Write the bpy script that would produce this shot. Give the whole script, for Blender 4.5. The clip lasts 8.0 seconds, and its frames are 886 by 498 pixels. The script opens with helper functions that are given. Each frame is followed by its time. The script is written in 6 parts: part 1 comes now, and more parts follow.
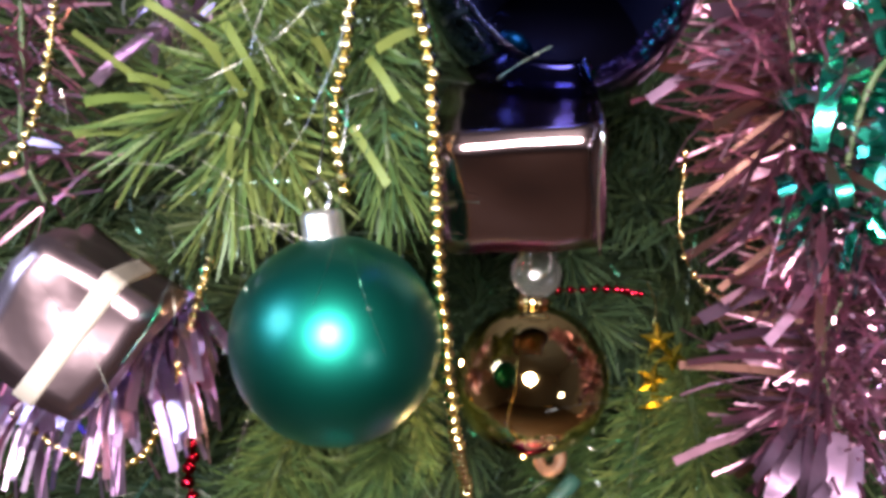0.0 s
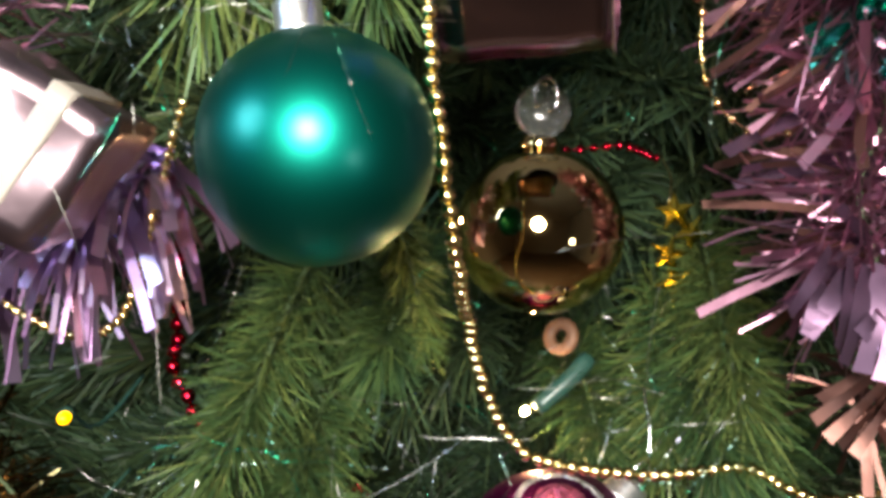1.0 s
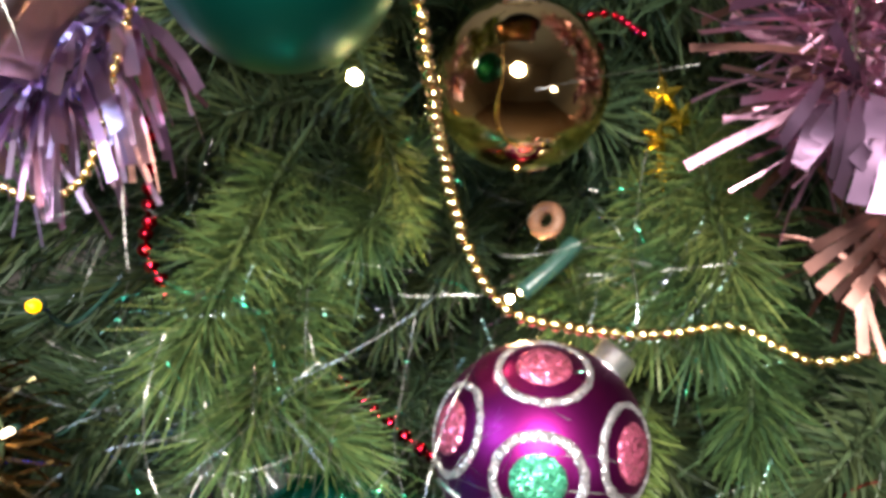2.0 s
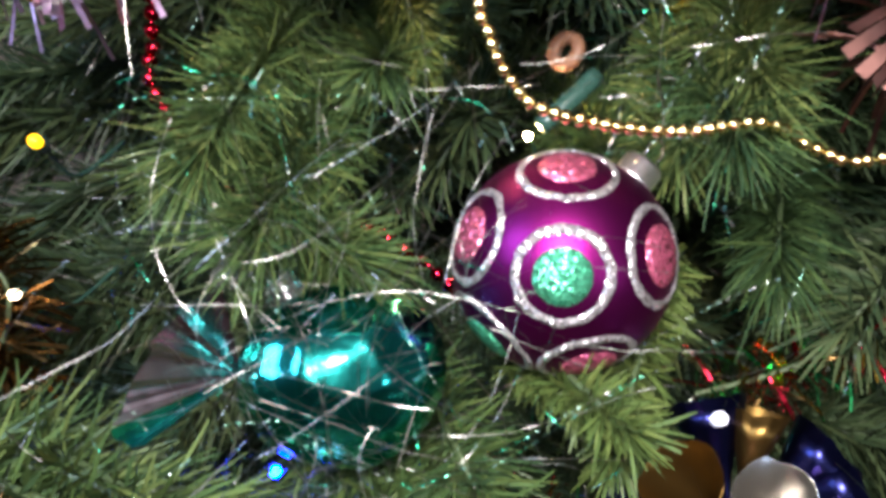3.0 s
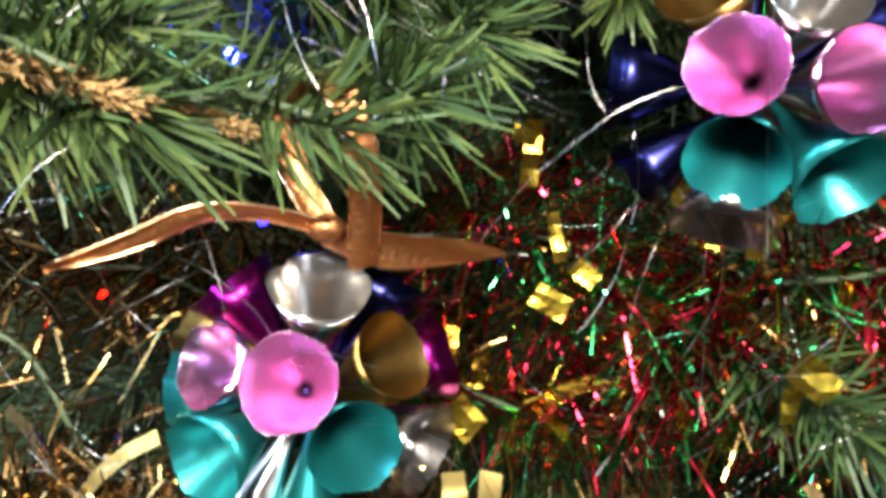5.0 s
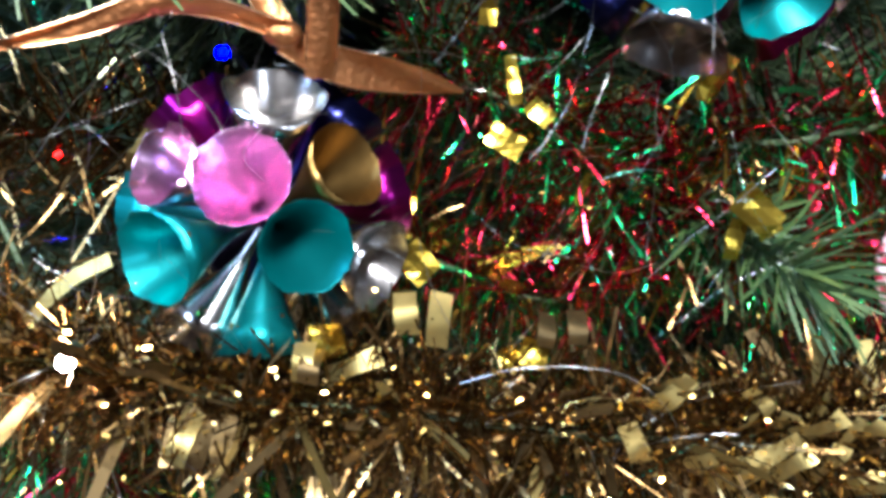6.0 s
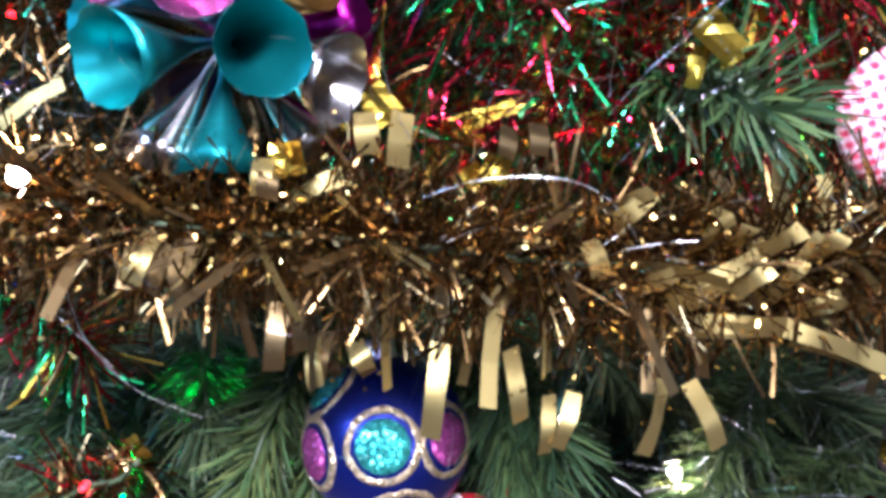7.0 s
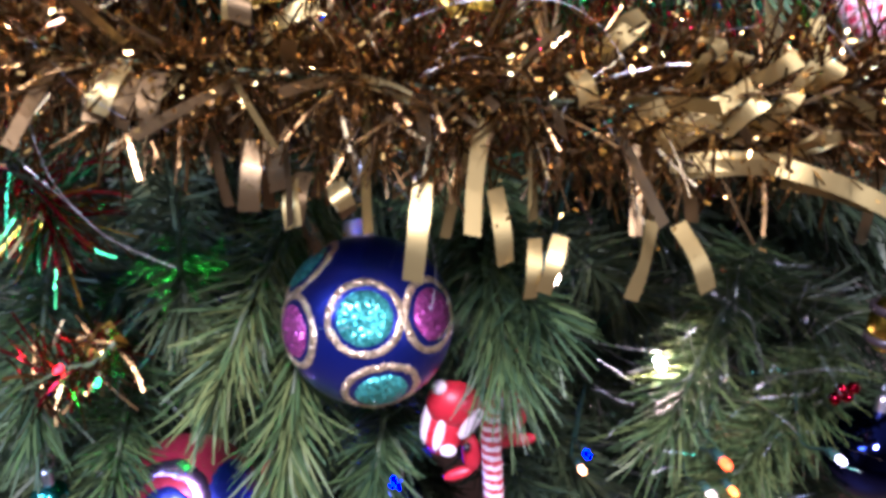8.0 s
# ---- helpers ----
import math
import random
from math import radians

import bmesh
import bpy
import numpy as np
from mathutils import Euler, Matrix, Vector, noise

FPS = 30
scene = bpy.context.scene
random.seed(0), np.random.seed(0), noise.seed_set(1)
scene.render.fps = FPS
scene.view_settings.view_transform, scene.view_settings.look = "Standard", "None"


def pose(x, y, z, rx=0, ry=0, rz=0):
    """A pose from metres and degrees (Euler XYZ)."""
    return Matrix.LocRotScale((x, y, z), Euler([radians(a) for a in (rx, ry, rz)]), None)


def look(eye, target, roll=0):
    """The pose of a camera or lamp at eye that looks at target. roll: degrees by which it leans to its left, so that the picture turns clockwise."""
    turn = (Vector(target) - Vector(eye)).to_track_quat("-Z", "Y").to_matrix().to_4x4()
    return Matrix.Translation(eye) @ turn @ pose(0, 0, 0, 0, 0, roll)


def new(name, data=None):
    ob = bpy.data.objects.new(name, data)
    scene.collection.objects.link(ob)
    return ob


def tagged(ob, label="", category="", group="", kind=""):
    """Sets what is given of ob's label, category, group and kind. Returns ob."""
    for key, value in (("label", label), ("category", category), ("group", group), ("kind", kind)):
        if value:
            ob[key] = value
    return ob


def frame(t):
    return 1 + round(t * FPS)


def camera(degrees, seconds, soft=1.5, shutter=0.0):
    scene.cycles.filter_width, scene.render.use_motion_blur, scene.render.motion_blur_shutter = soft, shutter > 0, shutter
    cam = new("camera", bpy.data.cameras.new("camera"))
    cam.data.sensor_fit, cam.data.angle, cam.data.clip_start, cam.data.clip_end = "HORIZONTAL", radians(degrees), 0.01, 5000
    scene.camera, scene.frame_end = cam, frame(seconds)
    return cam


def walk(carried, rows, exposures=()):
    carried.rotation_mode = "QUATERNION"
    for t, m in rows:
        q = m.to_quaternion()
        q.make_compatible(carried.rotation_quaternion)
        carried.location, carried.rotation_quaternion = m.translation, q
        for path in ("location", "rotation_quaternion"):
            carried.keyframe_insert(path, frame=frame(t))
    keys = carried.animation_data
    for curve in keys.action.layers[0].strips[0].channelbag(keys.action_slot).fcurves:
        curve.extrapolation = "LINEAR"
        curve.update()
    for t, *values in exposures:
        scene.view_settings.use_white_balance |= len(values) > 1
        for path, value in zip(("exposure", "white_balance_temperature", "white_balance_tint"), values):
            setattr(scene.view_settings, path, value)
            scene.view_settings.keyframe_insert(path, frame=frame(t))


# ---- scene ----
cam = camera(56.6, 8.0, soft=3.8, shutter=0.25)
PATH = [
    (0, (0.014, 0.034, 1.408), (-0.086, 2.028, 1.282), 0.6),
    (0.5, (0.016, 0.047, 1.387), (-0.088, 2.038, 1.234), -0.2),
    (1, (0.015, 0.058, 1.362), (-0.097, 2.045, 1.161), -0.9),
    (1.2, (0.016, 0.062, 1.353), (-0.093, 2.048, 1.143), -1.1),
    (2.3, (0.02, 0.065, 1.302), (-0.085, 2.047, 1.057), -1.7),
    (2.5, (0.02, 0.064, 1.291), (-0.089, 2.045, 1.034), -1.9),
    (3, (0.014, 0.069, 1.263), (-0.106, 2.041, 0.95), -2.1),
    (3.2, (0.014, 0.072, 1.252), (-0.108, 2.039, 0.915), -2.1),
    (3.5, (0.013, 0.075, 1.235), (-0.12, 2.035, 0.861), -2.0),
    (3.9, (0.015, 0.084, 1.209), (-0.114, 2.034, 0.785), -1.6),
    (4, (0.016, 0.085, 1.202), (-0.109, 2.033, 0.766), -1.6),
    (4.5, (0.013, 0.085, 1.168), (-0.115, 2.024, 0.693), -1.0),
    (5, (0.014, 0.085, 1.141), (-0.095, 2.018, 0.642), -0.7),
    (5.2, (0.014, 0.084, 1.129), (-0.083, 2.015, 0.617), -0.5),
    (6.3, (0.02, 0.065, 1.081), (0.013, 1.992, 0.545), 1.7),
    (6.5, (0.021, 0.063, 1.07), (0.026, 1.985, 0.516), 1.7),
    (6.6, (0.022, 0.062, 1.065), (0.035, 1.982, 0.506), 1.8),
    (7, (0.023, 0.059, 1.05), (0.061, 1.974, 0.475), 1.7),
    (7.5, (0.023, 0.057, 1.028), (0.081, 1.96, 0.415), 1.6),
    (8, (0.024, 0.056, 1.013), (0.106, 1.942, 0.353), 1.9),
]
walk(cam, [(t, look(eye, target, roll)) for t, eye, target, roll in PATH], exposures=[(0.0, -0.16, 6600, 18), (0.5, -0.3, 6650, 16), (1.0, -0.42, 6650, 8), (2.5, 0.26, 6600, 16), (3.0, -0.1, 6300, 18), (3.5, 0.04, 6550, 22), (4.0, 0.14, 6700, 28), (4.5, 0.14, 6800, 18), (5.0, 0.3, 6700, 15), (6.5, 0.42, 5350, 16), (7.0, 0.5, 5350, 30), (8.0, 0.52, 5450, 46)])

# ---- light: a dark living room, one small bright lamp behind the viewer, a paler one aside ----
world = bpy.data.worlds.new("room_air")
world.use_nodes = True
world.node_tree.nodes["Background"].inputs["Color"].default_value = (0.55, 0.6, 0.75, 1)
world.node_tree.nodes["Background"].inputs["Strength"].default_value = 0.3
scene.world = world


def lamp(name, eye, target, size, watts, colour):
    data = bpy.data.lights.new(name, "AREA")
    data.shape, data.size, data.energy, data.color = "DISK", size, watts, colour
    ob = new(name, data)
    ob.matrix_world = look(eye, target)
    return ob


lamp("hand_lamp", (0.0, -0.32, 1.52), (0.02, 0.35, 1.13), 0.2, 23.5, (1.0, 0.96, 0.92))
lamp("side_lamp", (0.95, -0.75, 1.12), (0.0, 0.35, 1.15), 0.16, 3.0, (0.82, 0.9, 1.0))
# Unseen bluish lamp, added for highlights on the baubles' left sides and as fill.
lamp("unseen_blue_lamp", (-1.0, -0.4, 1.82), (0.0, 0.3, 1.1), 0.5, 20.0, (0.5, 0.7, 1.0))

# ---- materials ----


def shader(name):
    m = bpy.data.materials.new(name)
    m.use_nodes = True
    return m, m.node_tree.nodes, m.node_tree.links, m.node_tree.nodes["Principled BSDF"]


def vary(nodes, links, bsdf, colour, amount, source, dark=0.5, scale=60.0):
    """Colour from a random value per piece and a fine noise."""
    ramp = nodes.new("ShaderNodeValToRGB")
    c = Vector(colour)
    ramp.color_ramp.elements[0].color = (*(c * (1 - amount * dark * 1.6)), 1)
    ramp.color_ramp.elements[1].color = (*[min(1, v) for v in c * (1 + amount)], 1)
    add = nodes.new("ShaderNodeMath")
    add.operation = "MULTIPLY_ADD"
    tex = nodes.new("ShaderNodeTexNoise")
    tex.inputs["Scale"].default_value, tex.inputs["Detail"].default_value = scale, 4
    coords = nodes.new("ShaderNodeTexCoord")
    links.new(coords.outputs["Object"], tex.inputs["Vector"])
    links.new(source, add.inputs[0])
    add.inputs[1].default_value = 0.65
    sub = nodes.new("ShaderNodeMath")
    sub.operation = "MULTIPLY"
    sub.inputs[1].default_value = 0.4
    links.new(tex.outputs["Fac"], sub.inputs[0])
    links.new(sub.outputs[0], add.inputs[2])
    links.new(add.outputs[0], ramp.inputs["Fac"])
    links.new(ramp.outputs["Color"], bsdf.inputs["Base Color"])
    return coords


def bumpy(nodes, links, bsdf, scale, strength, distance=0.001, detail=3):
    tex = nodes.new("ShaderNodeTexNoise")
    tex.inputs["Scale"].default_value, tex.inputs["Detail"].default_value = scale, detail
    coords = nodes.new("ShaderNodeTexCoord")
    links.new(coords.outputs["Object"], tex.inputs["Vector"])
    b = nodes.new("ShaderNodeBump")
    b.inputs["Strength"].default_value, b.inputs["Distance"].default_value = strength, distance
    links.new(tex.outputs["Fac"], b.inputs["Height"])
    links.new(b.outputs["Normal"], bsdf.inputs["Normal"])


def foil(name, colour, rough=0.16, amount=0.5, wrinkle=0.25, scale=140.0, island=True):
    m, nodes, links, bsdf = shader(name)
    bsdf.inputs["Metallic"].default_value, bsdf.inputs["Roughness"].default_value = 1.0, rough
    src = nodes.new("ShaderNodeNewGeometry").outputs["Random Per Island"] if island else nodes.new("ShaderNodeObjectInfo").outputs["Random"]
    vary(nodes, links, bsdf, colour, amount, src, 0.4)
    if wrinkle:
        bumpy(nodes, links, bsdf, scale, wrinkle)
    return m


def satin(name, colour, rough=0.33, metal=0.85, coat=0.0):
    """Matt metallic lacquer of a bauble, with faint blotches and pinprick grain."""
    m, nodes, links, bsdf = shader(name)
    bsdf.inputs["Metallic"].default_value, bsdf.inputs["Roughness"].default_value = metal, rough
    bsdf.inputs["Coat Weight"].default_value, bsdf.inputs["Coat Roughness"].default_value = coat, 0.27
    vary(nodes, links, bsdf, colour, 0.12, nodes.new("ShaderNodeObjectInfo").outputs["Random"], 0.5, 25.0)
    bumpy(nodes, links, bsdf, 1500.0, 0.12, 0.0003, 2)
    return m


def glitter(name, colour, spread=0.5, grain=1100.0):
    """Flakes that each lie at their own angle."""
    m, nodes, links, bsdf = shader(name)
    bsdf.inputs["Metallic"].default_value, bsdf.inputs["Roughness"].default_value = 0.75, 0.3
    coords = nodes.new("ShaderNodeTexCoord")
    cells = nodes.new("ShaderNodeTexVoronoi")
    cells.inputs["Scale"].default_value = grain
    links.new(coords.outputs["Object"], cells.inputs["Vector"])
    geo = nodes.new("ShaderNodeNewGeometry")
    mix = nodes.new("ShaderNodeVectorMath")
    mix.operation = "MULTIPLY_ADD"
    centre = nodes.new("ShaderNodeVectorMath")
    centre.operation = "SUBTRACT"
    centre.inputs[1].default_value = (0.5, 0.5, 0.5)
    links.new(cells.outputs["Color"], centre.inputs[0])
    links.new(centre.outputs[0], mix.inputs[0])
    mix.inputs[1].default_value = (spread * 2, spread * 2, spread * 2)
    links.new(geo.outputs["Normal"], mix.inputs[2])
    norm = nodes.new("ShaderNodeVectorMath")
    norm.operation = "NORMALIZE"
    links.new(mix.outputs[0], norm.inputs[0])
    links.new(norm.outputs[0], bsdf.inputs["Normal"])
    ramp = nodes.new("ShaderNodeValToRGB")
    c = Vector(colour)
    ramp.color_ramp.elements[0].color = (*(c * 0.55), 1)
    ramp.color_ramp.elements[1].color = (*[min(1, v) for v in c * 1.3 + Vector((0.08, 0.08, 0.08))], 1)
    split = nodes.new("ShaderNodeSeparateColor")
    links.new(cells.outputs["Color"], split.inputs[0])
    links.new(split.outputs[0], ramp.inputs["Fac"])
    links.new(ramp.outputs["Color"], bsdf.inputs["Base Color"])
    return m


def plastic(name, colour, rough=0.45, amount=0.35, island=True, thin=0.0, scale=60.0):
    m, nodes, links, bsdf = shader(name)
    bsdf.inputs["Roughness"].default_value = rough
    src = nodes.new("ShaderNodeNewGeometry").outputs["Random Per Island"] if island else nodes.new("ShaderNodeObjectInfo").outputs["Random"]
    vary(nodes, links, bsdf, colour, amount, src, 0.5, scale)
    if thin:
        bsdf.inputs["Transmission Weight"].default_value = thin
        bsdf.inputs["IOR"].default_value = 1.35
    bumpy(nodes, links, bsdf, 300.0, 0.15, 0.0005)
    return m


def needle_plastic(name, deep, mid, pale):
    """Soft matt plastic needles: each needle and each spray has its own green."""
    m, nodes, links, bsdf = shader(name)
    bsdf.inputs["Roughness"].default_value = 0.52
    bsdf.inputs["Specular IOR Level"].default_value = 0.38
    one = nodes.new("ShaderNodeMath")
    one.operation = "MULTIPLY_ADD"
    one.inputs[1].default_value = 0.55
    links.new(nodes.new("ShaderNodeNewGeometry").outputs["Random Per Island"], one.inputs[0])
    spray = nodes.new("ShaderNodeMath")
    spray.operation = "MULTIPLY"
    spray.inputs[1].default_value = 0.45
    links.new(nodes.new("ShaderNodeObjectInfo").outputs["Random"], spray.inputs[0])
    links.new(spray.outputs[0], one.inputs[2])
    ramp = nodes.new("ShaderNodeValToRGB")
    e = ramp.color_ramp.elements
    e[0].position, e[0].color = 0.08, (*deep, 1)
    e[1].position, e[1].color = 0.95, (*pale, 1)
    e.new(0.5).color = (*mid, 1)
    links.new(one.outputs[0], ramp.inputs["Fac"])
    links.new(ramp.outputs["Color"], bsdf.inputs["Base Color"])
    bumpy(nodes, links, bsdf, 500.0, 0.2, 0.0004)
    return m


def glow(name, colour, strength):
    m, nodes, links, bsdf = shader(name)
    bsdf.inputs["Base Color"].default_value = (*colour, 1)
    bsdf.inputs["Emission Color"].default_value = (*colour, 1)
    bsdf.inputs["Emission Strength"].default_value = strength
    return m


def iridescent(name):
    """Silver thread with flakes of green and blue along it."""
    m, nodes, links, bsdf = shader(name)
    bsdf.inputs["Metallic"].default_value, bsdf.inputs["Roughness"].default_value = 1.0, 0.3
    coords = nodes.new("ShaderNodeTexCoord")
    tex = nodes.new("ShaderNodeTexNoise")
    tex.inputs["Scale"].default_value, tex.inputs["Detail"].default_value = 55.0, 2
    links.new(coords.outputs["Object"], tex.inputs["Vector"])
    ramp = nodes.new("ShaderNodeValToRGB")
    e = ramp.color_ramp.elements
    e[0].position, e[0].color = 0.38, (0.015, 0.28, 0.15, 1)
    e[1].position, e[1].color = 0.62, (0.2, 0.195, 0.175, 1)
    e.new(0.46).color = (0.12, 0.22, 0.18, 1)
    e.new(0.75).color = (0.13, 0.17, 0.27, 1)
    links.new(tex.outputs["Fac"], ramp.inputs["Fac"])
    links.new(ramp.outputs["Color"], bsdf.inputs["Base Color"])
    bumpy(nodes, links, bsdf, 900.0, 0.7, 0.0006, 1)
    return m


def gingham():
    m, nodes, links, bsdf = shader("gingham_cotton")
    bsdf.inputs["Roughness"].default_value = 0.9
    coords = nodes.new("ShaderNodeTexCoord")
    split = nodes.new("ShaderNodeSeparateXYZ")
    turn = nodes.new("ShaderNodeMapping")
    turn.inputs["Rotation"].default_value = (0.2, 0.5, 0.3)
    links.new(coords.outputs["Object"], turn.inputs["Vector"])
    links.new(turn.outputs[0], split.inputs[0])
    bands = []
    for axis in (0, 2):
        mul = nodes.new("ShaderNodeMath")
        mul.operation = "MULTIPLY"
        mul.inputs[1].default_value = 230.0
        links.new(split.outputs[axis], mul.inputs[0])
        fr = nodes.new("ShaderNodeMath")
        fr.operation = "FRACT"
        links.new(mul.outputs[0], fr.inputs[0])
        gt = nodes.new("ShaderNodeMath")
        gt.operation = "GREATER_THAN"
        gt.inputs[1].default_value = 0.5
        links.new(fr.outputs[0], gt.inputs[0])
        bands.append(gt)
    add = nodes.new("ShaderNodeMath")
    add.operation = "ADD"
    links.new(bands[0].outputs[0], add.inputs[0])
    links.new(bands[1].outputs[0], add.inputs[1])
    half = nodes.new("ShaderNodeMath")
    half.operation = "MULTIPLY"
    half.inputs[1].default_value = 0.5
    links.new(add.outputs[0], half.inputs[0])
    ramp = nodes.new("ShaderNodeValToRGB")
    ramp.color_ramp.elements[0].color = (0.7, 0.58, 0.6, 1)
    ramp.color_ramp.elements[1].color = (0.5, 0.03, 0.07, 1)
    links.new(half.outputs[0], ramp.inputs["Fac"])
    links.new(ramp.outputs["Color"], bsdf.inputs["Base Color"])
    bumpy(nodes, links, bsdf, 1800.0, 0.4, 0.0004)
    return m


NEEDLE_MID = needle_plastic("needle_green", (0.02, 0.052, 0.022), (0.05, 0.095, 0.026), (0.115, 0.14, 0.036))
NEEDLE_LIGHT = needle_plastic("needle_light", (0.024, 0.055, 0.02), (0.055, 0.096, 0.024), (0.115, 0.135, 0.034))
# Darker green for deep branches: the shade between them put into the colour.
NEEDLE_SHADE = needle_plastic("needle_shade", (0.02, 0.04, 0.02), (0.034, 0.06, 0.024), (0.065, 0.085, 0.03))
NEEDLE_YELLOW = needle_plastic("needle_yellow", (0.04, 0.075, 0.018), (0.075, 0.115, 0.026), (0.115, 0.135, 0.034))
TWIG = plastic("brown_twig_scales", (0.3, 0.185, 0.065), 0.65, 0.5)
STEM_GREEN = plastic("stem_green", (0.05, 0.08, 0.03), 0.6, 0.4)
BARK = plastic("trunk_paint", (0.06, 0.045, 0.03), 0.8, 0.4, False)
GOLD_BEAD = foil("gold_bead", (0.9, 0.7, 0.32), 0.13, 0.15, 0.0, island=False)
GOLD_MIRROR = foil("gold_mirror", (0.62, 0.44, 0.2), 0.05, 0.1, 0.04, 60.0, False)
RED_BEAD = foil("red_bead", (0.42, 0.01, 0.025), 0.12, 0.2, 0.0, island=False)
SILVER = foil("silver", (0.85, 0.84, 0.82), 0.14, 0.15, 0.15, 200.0)
CLEAR = plastic("frosted_clear", (0.85, 0.85, 0.8), 0.12, 0.1, False, 0.97)
COLLAR = foil("collar_silver", (0.92, 0.9, 0.88), 0.34, 0.1, 0.15, 200.0)
TEAL_SATIN = satin("teal_satin", (0.0, 0.135, 0.1), 0.4, 1.0, 0.25)
PURPLE_SATIN = satin("purple_satin", (0.15, 0.009, 0.095), 0.4, 1.0)
BLUE_SATIN = satin("blue_satin", (0.012, 0.024, 0.22), 0.36, 0.85, 0.5)
NAVY_GLASS = foil("navy_mirror", (0.02, 0.03, 0.14), 0.06, 0.2, 0.05, 30.0, False)
TEAL_MIRROR = foil("teal_mirror", (0.02, 0.4, 0.36), 0.17, 0.3, 0.5, 90.0, False)
LILAC_FOIL = foil("lilac_foil", (0.3, 0.215, 0.24), 0.32, 0.12, 0.6, 45.0, False)
MAUVE_FOIL = foil("mauve_foil", (0.26, 0.185, 0.195), 0.17, 0.12, 0.3, 40.0, False)
RIBBON_PALE = plastic("pale_ribbon", (0.27, 0.235, 0.2), 0.45, 0.1, False)
GREY_FOIL = foil("grey_pink_foil", (0.36, 0.29, 0.31), 0.26, 0.2, 0.6, 60.0)
PINK_STRIP = foil("pink_strip", (0.38, 0.195, 0.27), 0.34, 0.5, 0.2)
ROSE_STRIP = foil("rose_strip", (0.17, 0.085, 0.07), 0.45, 0.4, 0.2)
LILAC_STRIP = foil("lilac_strip", (0.5, 0.36, 0.52), 0.3, 0.5, 0.2)
LILAC_BROAD = foil("broad_lilac_strip", (0.15, 0.09, 0.14), 0.5, 0.4, 0.2)
TEAL_STRIP = foil("teal_strip", (0.03, 0.5, 0.36), 0.18, 0.4, 0.2)
GOLD_STRIP = foil("gold_strip", (0.45, 0.34, 0.13), 0.2, 0.5, 0.2)
GOLD_BROAD = foil("broad_gold_strip", (0.33, 0.26, 0.088), 0.52, 0.5, 0.15)
BROWN_BROAD = foil("broad_brown_strip", (0.17, 0.12, 0.05), 0.45, 0.5, 0.15)
# Brighter gold than the strips, for chips added as glints.
GOLD_SPARK = foil("gold_glint_flake", (0.8, 0.5, 0.13), 0.2, 0.4, 0.0)
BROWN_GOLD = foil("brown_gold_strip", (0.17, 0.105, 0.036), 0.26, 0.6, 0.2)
YELLOW_STRIP = foil("yellow_strip", (0.6, 0.43, 0.05), 0.24, 0.5, 0.2)
RED_STRIP = foil("red_strip", (0.5, 0.02, 0.045), 0.22, 0.6, 0.2)
GREEN_STRIP = foil("green_strip", (0.03, 0.4, 0.12), 0.22, 0.6, 0.2)
CUP_PINK = foil("cup_pink", (0.6, 0.35, 0.51), 0.22, 0.12, 0.25, 90.0, False)
CUP_TEAL = foil("cup_teal", (0.008, 0.17, 0.165), 0.36, 0.15, 0.25, 90.0, False)
CUP_TEAL.node_tree.nodes["Principled BSDF"].inputs["Metallic"].default_value = 0.82
CUP_SILVER = foil("cup_silver", (0.5, 0.48, 0.44), 0.22, 0.12, 0.25, 90.0, False)
CUP_GOLD = foil("cup_gold", (0.15, 0.09, 0.025), 0.4, 0.12, 0.25, 90.0, False)
CUP_MAGENTA = foil("cup_magenta", (0.26, 0.01, 0.16), 0.28, 0.15, 0.25, 90.0, False)
CUP_NAVY = foil("cup_navy", (0.016, 0.018, 0.075), 0.28, 0.15, 0.25, 90.0, False)
GLIT_PINK = glitter("pink_glitter", (0.62, 0.1, 0.2))
GLIT_GREEN = glitter("green_glitter", (0.03, 0.36, 0.18), 0.45, 1700.0)
GLIT_TEAL = glitter("teal_glitter", (0.03, 0.5, 0.4))
GLIT_SILVER = glitter("silver_glitter", (0.45, 0.42, 0.42), 0.6, 1500.0)
GLIT_GOLD = glitter("gold_glitter", (0.6, 0.46, 0.24), 0.55, 1500.0)
GLIT_MAGENTA = glitter("magenta_glitter", (0.5, 0.06, 0.3))
STRAND = iridescent("iridescent_thread")
HAIR = foil("silver_hair", (0.3, 0.3, 0.27), 0.36, 0.4, 0.0)
BRONZE = foil("bronze_ribbon", (0.48, 0.2, 0.07), 0.42, 0.25, 0.6, 500.0, False)
BRONZE_EDGE = foil("bronze_edge", (0.8, 0.5, 0.25), 0.25, 0.2, 0.0, 200.0, False)
WOOD = plastic("pale_wood", (0.17, 0.08, 0.04), 0.6, 0.3, False, 0.0, 20.0)
PLUG = plastic("dark_green_plastic", (0.02, 0.06, 0.045), 0.35, 0.3, False)
CLAY_RED = plastic("painted_red_clay", (0.5, 0.02, 0.03), 0.4, 0.25, False, 0.0, 90.0)
CLAY_WHITE = plastic("painted_white_clay", (0.75, 0.66, 0.64), 0.45, 0.15, False, 0.0, 90.0)
CLAY_BLACK = plastic("painted_black_clay", (0.02, 0.015, 0.015), 0.4, 0.2, False)
COTTON = gingham()
WALL = plastic("wall_paint", (0.42, 0.34, 0.27), 0.85, 0.12, False, 0.0, 2.0)
FLOOR = plastic("floor_boards", (0.16, 0.09, 0.05), 0.5, 0.3, False, 0.0, 3.0)
CEILING = plastic("ceiling_paint", (0.55, 0.53, 0.5), 0.9, 0.08, False, 0.0, 2.0)

